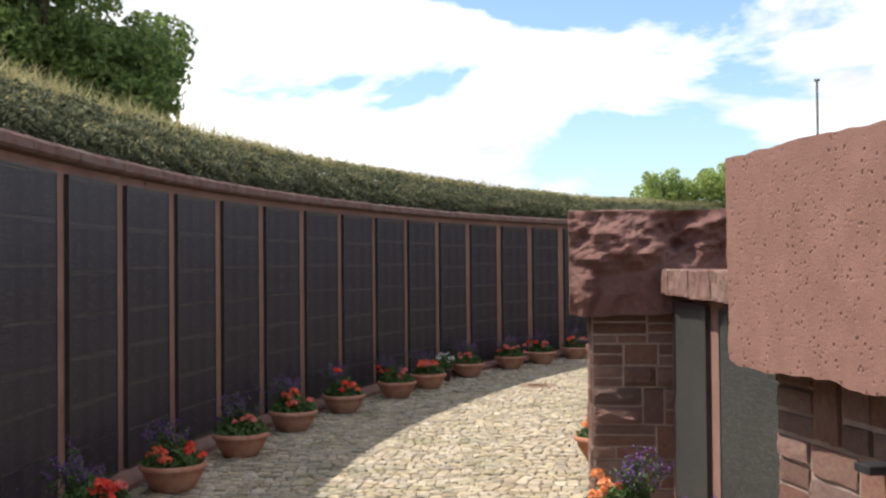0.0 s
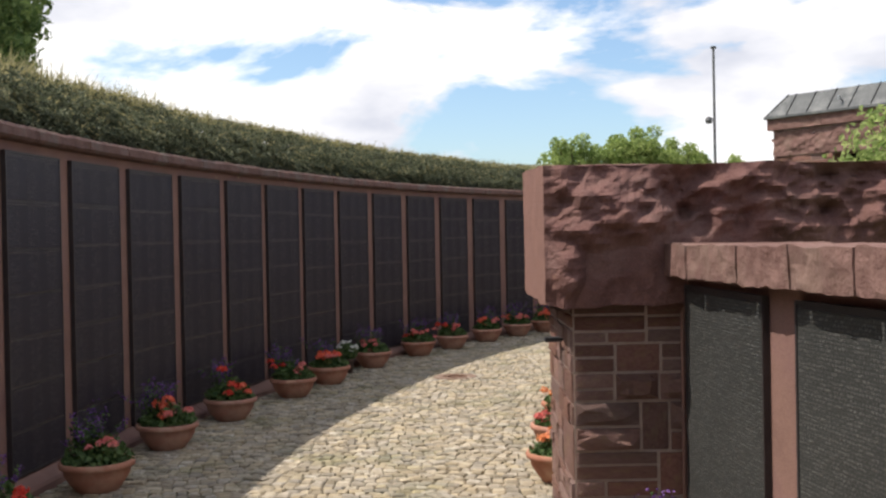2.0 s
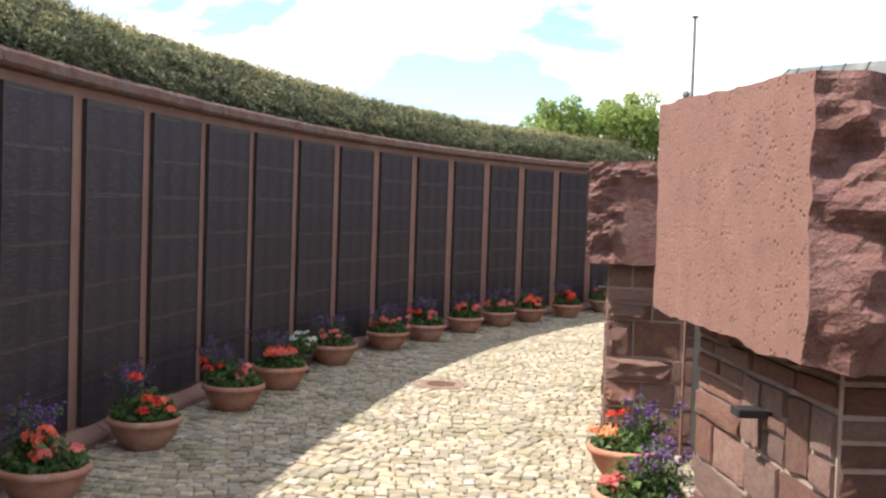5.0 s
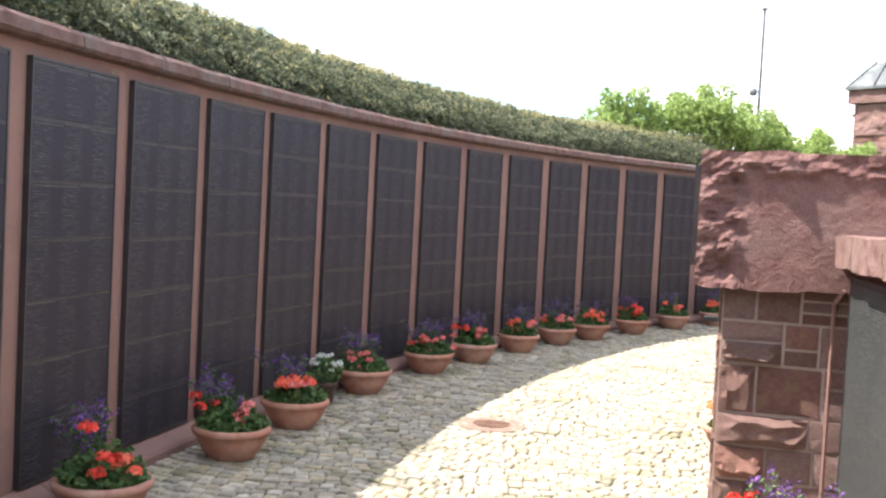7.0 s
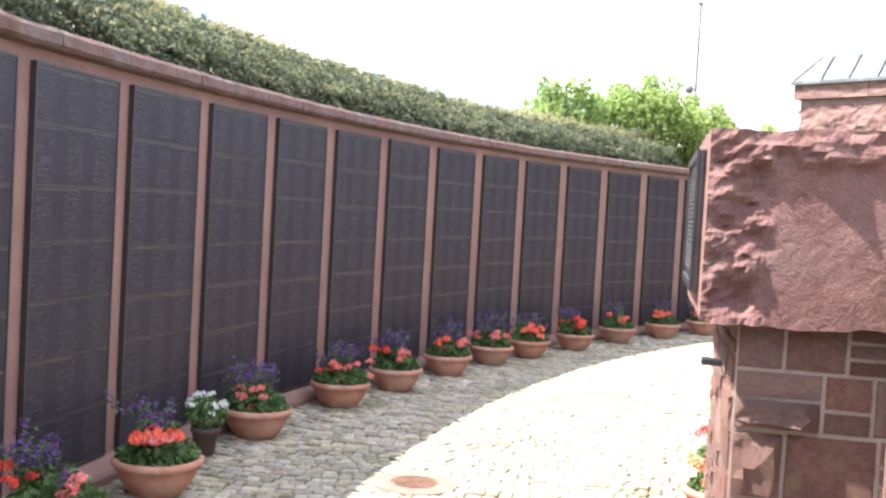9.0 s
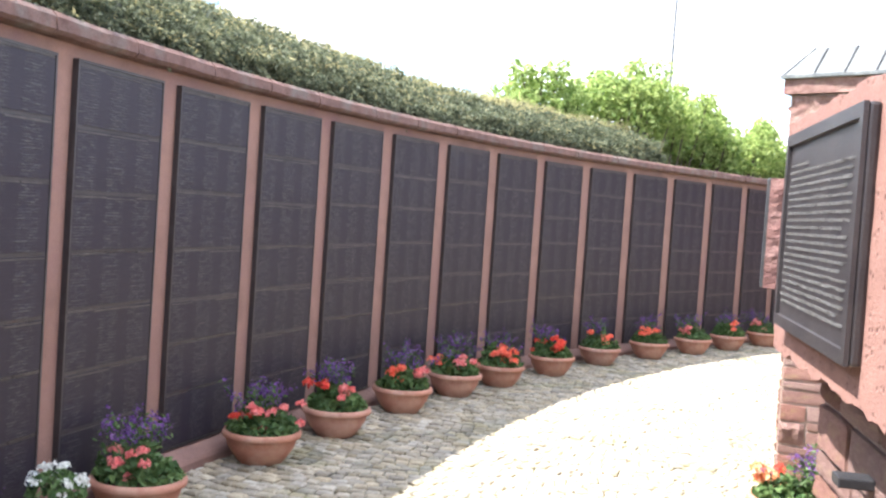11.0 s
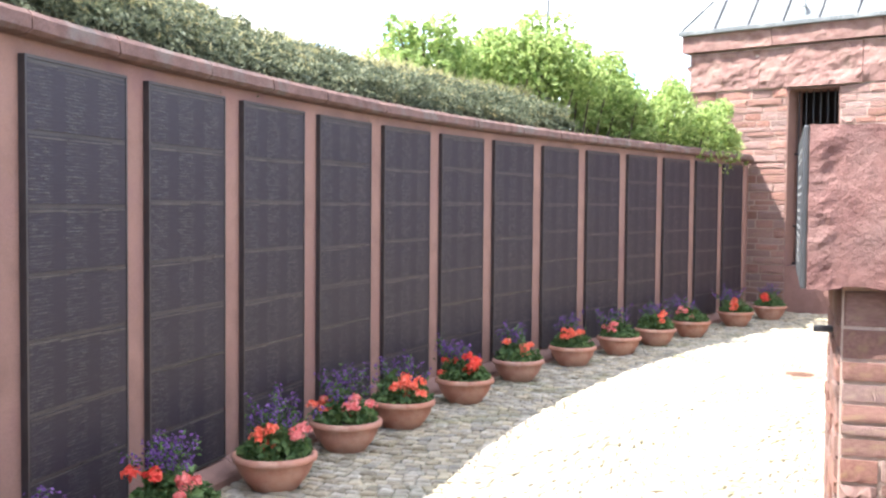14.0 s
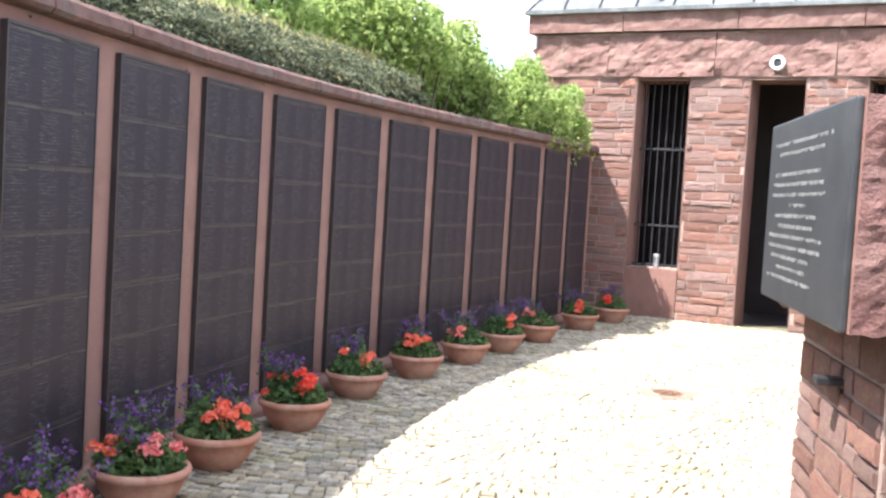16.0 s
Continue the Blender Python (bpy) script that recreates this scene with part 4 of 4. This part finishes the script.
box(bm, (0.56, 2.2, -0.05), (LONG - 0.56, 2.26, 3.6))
part("room_lining", bm, ROOM_SHADE, building)

rng = random.Random(17)
holes = [(a, b, -0.1, hi) for a, b, lo, hi, _ in OPENINGS]
stones = masonry(5.75, 3.42, rng, (0.065, 0.15), (0.2, 0.6), holes)
lay(stones, Matrix.Translation((0, 0, 0)), building, rng, 0.008, 0.012, STONES + FLAT_STONES)
# the flank that faces the bank
lay(masonry(1.6, 1.9, rng, (0.12, 0.24), (0.3, 0.6)), Matrix(((0, 1, 0, 0), (-1, 0, 0, 1.6), (0, 0, 1, 2.2), (0, 0, 0, 1))), building, rng, 0.03)
# reveals of the openings
for a, b, lo, hi, kind in OPENINGS:
    bm = bmesh.new()
    for x0, x1 in ((a, a + 0.012), (b - 0.012, b)):
        box(bm, (x0, -0.012, max(lo, 0)), (x1, 0.56, hi))
    box(bm, (a, -0.01, hi - 0.012), (b, 0.56, hi))
    part("reveal", bm, SANDSTONE, building)
# long stones over the openings
x = 0.0
for i, stop in enumerate((1.16, 2.72, 4.31, 6.0, 7.4, LONG)):
    size = (stop - x - 0.014, 0.16, 0.60)
    v, f = rough_block(size, (0.0, 0.0, 0.05, 0.0, 0.012, 0.012), 30 + i, 0.05)
    v = [Vector((p.x + (x + stop) / 2, p.y + 0.04, p.z + 3.735)) for p in v]
    mesh_part("lintel_stone", v, f, [LINTEL], building)
    x = stop
x = -0.12
i = 0
while x < LONG:
    stop = min(x + rng.uniform(1.1, 1.7), LONG + 0.1)
    v, f = rough_block((stop - x - 0.012, 0.5, 0.27), (0, 0, 0.03, 0.0, 0.01, 0.01), 50 + i, 0.06)
    v = [Vector((p.x + (x + stop) / 2, p.y + 0.13, p.z + 4.205)) for p in v]
    mesh_part("cornice_stone", v, f, [LINTEL], building)
    x, i = stop, i + 1

roof = mesh_part("roof", [(-0.14, -0.14, 4.40), (LONG, -0.14, 4.40), (LONG, 0.30, 4.93), (0.22, 0.30, 4.93), (-0.14, DEEP, 4.40), (0.22, DEEP, 4.93), (LONG, DEEP, 4.93),
                            (-0.14, -0.14, 4.34), (LONG, -0.14, 4.34), (-0.14, DEEP, 4.34), (LONG, DEEP, 4.34)],
                 [(0, 1, 2, 3), (4, 0, 3, 5), (3, 2, 6, 5), (7, 8, 1, 0), (9, 7, 0, 4), (1, 8, 10, 6, 2), (10, 9, 4, 5, 6), (8, 7, 9, 10)], [ZINC], building, "steep standing-seam zinc roof edge")
x = 0.45
while x < LONG - 0.3:
    bm = tube(bmesh.new(), (x, -0.15, 4.41), (x, 0.295, 4.945), 0.012, n=6)
    part("seam", bm, IRON, roof)
    x += 0.55
part("seam", tube(bmesh.new(), (-0.14, -0.15, 4.41), (0.22, 0.295, 4.945), 0.014, n=6), ZINC, roof)
for x in (1.85, 3.75, 5.65):
    bm = tube(bmesh.new(), (x, 0.02, 4.60), (x, -0.10, 4.66), 0.022, n=8)
    box(bm, (x - 0.03, -0.14, 4.61), (x + 0.03, -0.09, 4.70), 0.008)
    part("snow_hook", bm, STEEL, roof)
part("gutter", box(bmesh.new(), (-0.17, -0.19, 4.335), (LONG, -0.10, 4.405), 0.012), ZINC, building, "grey zinc gutter")
part("downpipe", tube(bmesh.new(), (-0.06, 0.12, 2.3), (-0.06, 0.12, 4.35), 0.04), STEEL, building, "grey rain pipe")

for a, b, lo, hi, kind in OPENINGS[:3]:
    if kind == "window":
        part("sill_slab", box(bmesh.new(), (a + 0.004, -0.02, 0.0), (b - 0.004, 0.13, 0.70), 0.008), SAWN, building, "smooth pink sandstone slab")
        grille = part("grille", box(bmesh.new(), (a - 0.01, 0.285, lo + 0.02), (b + 0.01, 0.315, lo + 0.05), 0.003), IRON, building, "dark iron bars")
        for j in range(7):
            x = a + (b - a) * (j + 0.6) / 7.2
            part("bar", tube(bmesh.new(), (x, 0.30, lo), (x, 0.30, hi), 0.011, n=8), IRON, grille)
        for z in (1.31, 2.42):
            part("crossbar", box(bmesh.new(), (a - 0.01, 0.285, z - 0.016), (b + 0.01, 0.315, z + 0.016), 0.003), IRON, grille)

lamp = empty("wall_spotlight", FACADE @ Matrix.Translation((3.57, -0.03, 3.60)), "small round white spotlight on the lintel stone", "lamp")
bm = bmesh.new()
lathe(bm, [(0.0, 0.0), (0.085, 0.0), (0.10, 0.02), (0.10, 0.07), (0.088, 0.085), (0.06, 0.08), (0.055, 0.06)], 24)
bmesh.ops.rotate(bm, verts=bm.verts, cent=(0, 0, 0), matrix=Matrix.Rotation(radians(90), 3, "X"))
part("housing", bm, WHITE, lamp, smooth=True)
bm = bmesh.new()
lathe(bm, [(0.0, 0.066), (0.054, 0.062), (0.054, 0.03), (0.0, 0.03)], 20)
bmesh.ops.rotate(bm, verts=bm.verts, cent=(0, 0, 0), matrix=Matrix.Rotation(radians(90), 3, "X"))
part("lens", bm, IRON, lamp, "dark lens")
part("arm", box(bmesh.new(), (-0.02, 0.0, -0.02), (0.02, 0.06, 0.02), 0.004), WHITE, lamp)

vase = tagged(part("grave_light", lathe(bmesh.new(), [(0.0, 0.0), (0.045, 0.0), (0.05, 0.02), (0.04, 0.05), (0.045, 0.15), (0.052, 0.2), (0.046, 0.205), (0.0, 0.19)], 16), STEEL, smooth=True), "small grey cup on the barred window's sill", "cup")
vase.matrix_world = FACADE @ Matrix.Translation((2.05, 0.06, 0.70))

# ---- flag pole ----
pole = empty("flag_pole", Matrix.Translation((13.4, 36.3, -0.06)), "tall thin steel mast with a small lamp", "mast")
part("shaft", tube(bmesh.new(), (0, 0, 0), (0, 0, 8.05), 0.06, 0.04, 10), MAST, pole)
part("tip", box(bmesh.new(), (-0.09, -0.06, 8.02), (0.09, 0.06, 8.10), 0.02), MAST, pole)
part("lantern", lathe(bmesh.new(), [(0.0, 5.42), (0.10, 5.44), (0.13, 5.55), (0.08, 5.66), (0.0, 5.68)], 12), MAST, pole, smooth=True)
part("arm", tube(bmesh.new(), (0, 0, 5.62), (-0.15, 0, 5.6), 0.02), STEEL, pole)
for ch in pole.children:
    if ch.name.startswith("lantern"):
        ch.location.x = -0.2

# ---- manhole and drain covers ----
def cover(at, r, label):
    thing = empty("manhole_cover", Matrix.Translation((at[0], at[1], 0.0)), label, "manhole cover")
    part("collar", lathe(bmesh.new(), [(r * 0.56, -0.02), (r * 0.56, 0.012), (r, 0.010), (r * 1.03, -0.02)], 36), material("reddish_concrete", (0.16, 0.10, 0.072), (0.22, 0.145, 0.105), 0.1, 0.9), thing, "ring of reddish concrete")
    bm = lathe(bmesh.new(), [(0.0, 0.008), (r * 0.54, 0.008), (r * 0.54, -0.02)], 36)
    for i in range(-4, 5):
        half = math.sqrt(max(0.0, 0.25 - (i / 9) ** 2)) * r
        box(bm, (-half, i * r * 0.11 - 0.006, 0.006), (half, i * r * 0.11 + 0.006, 0.013))
    part("lid", bm, RUST, thing, "rusty ribbed iron lid")
    return thing


cover((1.29, 13.6), 0.25, "round iron manhole lid in a reddish collar among setts")
cover((7.78, 19.68), 0.26, "round iron drain lid in a reddish collar among setts")


# ---- bowls of flowers ----
def bowl(scale=1.0):
    bm = lathe(bmesh.new(), [(0.0, 0.0), (0.125, 0.0), (0.135, 0.01), (0.175, 0.06), (0.205, 0.11), (0.215, 0.15), (0.222, 0.155), (0.236, 0.162), (0.241, 0.178), (0.236, 0.196), (0.222, 0.202), (0.208, 0.196), (0.203, 0.17), (0.19, 0.15)], 36)
    return bm


def blossoms(rng, centres, radius, petals):
    """Round flower heads of overlapping petals."""
    pts, nrm = [], []
    for c in centres:
        d = rng.normal(size=(petals, 3))
        d[:, 2] = np.abs(d[:, 2]) * 0.9
        d /= np.linalg.norm(d, axis=1)[:, None]
        pts.append(np.asarray(c) + d * radius * rng.uniform(0.55, 1.0, (petals, 1)))
        nrm.append(d)
    pts, nrm = np.concatenate(pts), np.concatenate(nrm)
    return leaves(rng, pts, rng.uniform(0.55, 0.9, len(pts)) * radius, nrm, 0.35, 1.2)


def planter(m, seed, colours, purple, label, group, tall=1.0):
    """colours: (material, bearing in degrees, how many heads, head radius); bearings: 0 towards the path, 90 onward, 180 to the wall."""
    rng = np.random.default_rng(seed)
    thing = empty("flower_bowl", m, label, "flower bowl", group)
    part("bowl", bowl(), TERRACOTTA, thing, "wide terracotta bowl", smooth=True)
    part("soil", lathe(bmesh.new(), [(0.0, 0.165), (0.1, 0.162), (0.2, 0.155)], 20), SOIL, thing)
    groups = []
    n = 620
    a, q = rng.uniform(0, 2 * np.pi, n), np.sqrt(rng.random(n)) * 0.215
    lumps = np.array([0.75 + 0.6 * noise.noise(Vector((math.cos(t) * 1.3 + seed, math.sin(t) * 1.3, w * 6))) for t, w in zip(a, q)])
    dome = (0.18 + rng.random(n) ** 1.2 * 0.23 * lumps * (1 - (q / 0.25) ** 2)) * tall
    pts = np.stack([q * np.cos(a), q * np.sin(a), dome], 1)
    groups.append((*leaves(rng, pts, rng.uniform(0.028, 0.055, n), np.tile([0, 0, 0.8], (n, 1)), 0.7, 1.2), HERB))
    if purple:
        b = radians(purple)
        c = np.array([math.cos(b) * 0.10, math.sin(b) * 0.10, 0.20])
        shoots = 19
        foot = c + rng.normal(size=(shoots, 3)) * [0.05, 0.05, 0.0]
        tip = c + rng.normal(size=(shoots, 3)) * [0.09, 0.09, 0.045] + [math.cos(b) * 0.03, math.sin(b) * 0.03, 0.225 * tall]
        share = rng.uniform(0.15, 1.0, (shoots, 34))
        pts = foot[:, None] + (tip - foot)[:, None] * share[..., None]
        pts = (pts + rng.normal(0, 0.017, pts.shape)).reshape(-1, 3)
        groups.append((*leaves(rng, pts, rng.uniform(0.010, 0.022, len(pts)), None, 1, 1.9), HERB))
        share = rng.uniform(0.7, 1.1, (shoots, 24))
        pts = foot[:, None] + (tip - foot)[:, None] * share[..., None]
        pts = (pts + rng.normal(0, 0.013, pts.shape)).reshape(-1, 3)
        groups.append((*leaves(rng, pts, rng.uniform(0.012, 0.022, len(pts)), None, 1, 1.2), PURPLE))
    join_leaves("foliage", groups, thing, "green leaves with small violet sprays" if purple else "green leaves")
    for mat, bearing, count, radius in colours:
        b = radians(bearing)
        heads = np.stack([math.cos(b) * 0.125 + rng.normal(0, 0.05, count), math.sin(b) * 0.125 + rng.normal(0, 0.05, count), 0.30 * tall + rng.normal(0, 0.04, count)], 1)
        v, f = blossoms(rng, heads, radius, 24)
        mesh_part("blossoms", v.tolist(), f.tolist(), [mat], thing, mat.name.split("_")[0] + " flower heads")
    return thing


LEFT = [(189.5, 19.14), (185.5, 19.12), (181.4, 19.12), (177.4, 19.14), (173.5, 19.12), (169.45, 19.09), (165.4, 19.13), (161.6, 19.11), (157.6, 19.04), (154.7, 19.06), (150.3, 19.2), (146.5, 19.19), (143.7, 19.16), (140.5, 19.18), (137.6, 19.2),
        (135.25, 19.16), (132.1, 19.14), (128.6, 19.2), (125.3, 19.17), (122.3, 19.14), (119.5, 19.18), (116.5, 19.25), (112.2, 19.45), (108.9, 19.62)]
SETS = [
    [(CORAL, 250, 6, 0.042), (PINK, 330, 4, 0.036)], [(SCARLET, 200, 4, 0.038), (PINK, 320, 4, 0.038)], [(CORAL, 280, 7, 0.042)],
    [(SCARLET, 290, 6, 0.045), (PINK, 350, 4, 0.038)], [(CORAL, 260, 5, 0.044), (SCARLET, 340, 4, 0.04)],
    [(PINK, 300, 4, 0.032)], [(CORAL, 270, 4, 0.048), (PINK, 345, 4, 0.038)], [(SCARLET, 300, 4, 0.044), (CORAL, 350, 3, 0.038)],
    [(SCARLET, 205, 3, 0.042), (PINK, 335, 4, 0.042)], [(CORAL, 300, 6, 0.052), (PINK, 350, 2, 0.045)], [(PINK, 235, 2, 0.042), (PINK, 320, 4, 0.032)],
    [(SCARLET, 215, 2, 0.042), (PINK, 275, 6, 0.04), (PINK, 0, 3, 0.034)], [(SCARLET, 205, 2, 0.05), (PINK, 320, 6, 0.034)],
    [(CORAL, 285, 4, 0.042), (PINK, 350, 3, 0.042)], [(CORAL, 235, 6, 0.042), (PINK, 330, 6, 0.042)], [(CORAL, 320, 9, 0.046)],
    [(SCARLET, 320, 7, 0.048), (SCARLET, 220, 3, 0.038)], [(CORAL, 320, 8, 0.042)], [(CORAL, 295, 7, 0.042)], [(PINK, 255, 6, 0.044)],
    [(CORAL, 335, 3, 0.045)], [(PINK, 245, 5, 0.044)], [(CORAL, 300, 5, 0.046)], [(SCARLET, 290, 6, 0.048)]]
for i, ((deg, r), kinds) in enumerate(zip(LEFT, SETS)):
    words = " and ".join(dict.fromkeys(m.name.split("_")[0] for m, *_ in kinds))
    planter(stand(r, deg) @ Matrix.Rotation(radians(180), 4, "Z"), 60 + i, kinds, 120 + (i * 37) % 60, "terracotta bowl of %s flowers and violet lobelia" % words, "flower bowls along the memorial wall", 1.0)
for start, r, places in ((175.15, 16.07, (9.55, 5.95, 2.25)), (159.15, 16.07, (9.55, 5.95, 2.25)), (143.15, 16.12, (9.0, 6.25, 2.4))):
    for j, off in enumerate(places):
        kinds = [[(APRICOT, 40, 6, 0.04), (PINK, 300, 4, 0.036)], [(PINK, 20, 6, 0.038)], [(SCARLET, 300, 3, 0.036), (APRICOT, 10, 6, 0.042)]][j]
        planter(stand(r, start + off), 200 + int(start) + j, kinds, (200, 150, 190)[j], "terracotta bowl of apricot and pink flowers with violet lobelia", "flower bowls before the niches", 0.9)

pot = empty("white_flower_pot", stand(19.24, 152.1), "small brown pot of white flowers on the setts", "flower pot")
part("pot", lathe(bmesh.new(), [(0.0, 0.0), (0.055, 0.0), (0.062, 0.01), (0.08, 0.14), (0.09, 0.145), (0.09, 0.175), (0.08, 0.175), (0.075, 0.15), (0.0, 0.15)], 20), material("dark_brown_clay", (0.06, 0.035, 0.028), (0.10, 0.06, 0.045), 0.05, 0.7), pot, smooth=True)
prng = np.random.default_rng(9)
n = 350
d = prng.normal(size=(n, 3))
d /= np.linalg.norm(d, axis=1)[:, None]
join_leaves("foliage", [(*leaves(prng, d * [0.12, 0.12, 0.09] + [0, 0, 0.26], prng.uniform(0.02, 0.035, n), d, 0.6), HERB)], pot)
d = prng.normal(size=(26, 3))
d[:, 2] = np.abs(d[:, 2])
d /= np.linalg.norm(d, axis=1)[:, None]
v, f = blossoms(prng, d * [0.12, 0.12, 0.11] + [0, 0, 0.27], 0.024, 14)
mesh_part("blossoms", v.tolist(), f.tolist(), [CHALK], pot, "white flower heads")

v, f = blossoms(np.random.default_rng(3), [(0, 0, 0.02), (0.05, 0.03, 0.02), (-0.05, 0.02, 0.018), (0.01, -0.03, 0.03)], 0.035, 16)
fallen = tagged(mesh_part("fallen_blossom", v.tolist(), f.tolist(), [CORAL]), "fallen coral flower head lying on the setts", "blossom")
fallen.matrix_world = Matrix.Translation((0.77, 15.93, 0.012))

# ---- the setts ----
rng = random.Random(23)


def sett_shape(r):
    """A unit sett with rounded shoulders."""
    low, mid, top = [], [], []
    for x, y in ((-0.5, -0.5), (0.5, -0.5), (0.5, 0.5), (-0.5, 0.5)):
        jx, jy = r.uniform(-0.06, 0.06), r.uniform(-0.06, 0.06)
        low.append((x + jx, y + jy, -1.0))
        mid.append((x + jx, y + jy, -0.35 + r.uniform(-0.1, 0.1)))
        top.append((x * 0.72 + jx, y * 0.72 + jy, r.uniform(-0.12, 0.12)))
    v = low + mid + top
    f = [(8, 9, 10, 11)]
    for b in (0, 4):
        for i in range(4):
            j = (i + 1) % 4
            f.append((b + i, b + j, b + 4 + j, b + 4 + i))
    return v, f


SHAPES = [sett_shape(rng) for _ in range(12)]
singles = []
for v, f in SHAPES:
    me = bpy.data.meshes.new("sett")
    me.from_pydata(v, [], f)
    me.materials.append(SETT)
    me.update()
    singles.append(me)
verts, faces = [], []
deg = 194.0
while deg > 101:
    pitch = rng.uniform(0.070, 0.092)
    r = 15.60 + rng.uniform(0, 0.12)
    end = 19.5 if deg > 120 else 19.5 + 0.005 * (120 - deg) ** 2
    while r < end:
        ln = rng.uniform(0.066, 0.105)
        # rows bow in shallow arcs, one after another across the walk
        u = ((r + ln / 2 - 15.6) % 1.3) / 0.65 - 1
        bow, slope = 0.13 * (1 - u * u), -0.13 * 2 * u / 0.65
        a = radians(deg) + bow / 17.6
        here = ring(r + ln / 2, math.degrees(a), 0.006 + rng.uniform(-0.006, 0.006))
        if not behind_facade(here, -0.04):
            m = Matrix(((math.cos(a), -math.sin(a), 0, here.x), (math.sin(a), math.cos(a), 0, here.y), (0, 0, 1, here.z), (0, 0, 0, 1)))
            lean = math.atan(slope)
            m = m @ Matrix.Rotation(lean + rng.uniform(-0.09, 0.09), 4, "Z") @ Matrix.Diagonal((ln / math.cos(lean) - 0.009, pitch * math.cos(lean) - 0.009, 0.022, 1))
            which = rng.randrange(12)
            if 135.2 < deg < 138.6 and 17.5 < r < 19.2:
                ob = new("sett", singles[which])
                ob.parent = pavement
                ob.matrix_basis = m
            else:
                at = len(verts)
                verts += [m @ Vector(p) for p in SHAPES[which][0]]
                faces += [tuple(at + i for i in q) for q in SHAPES[which][1]]
        r += ln
    deg -= math.degrees(pitch / 17.6)
rest = mesh_part("setts", verts, faces, [SETT_REST], pavement)
tagged(rest, "grey and buff granite setts", kind="stuff")
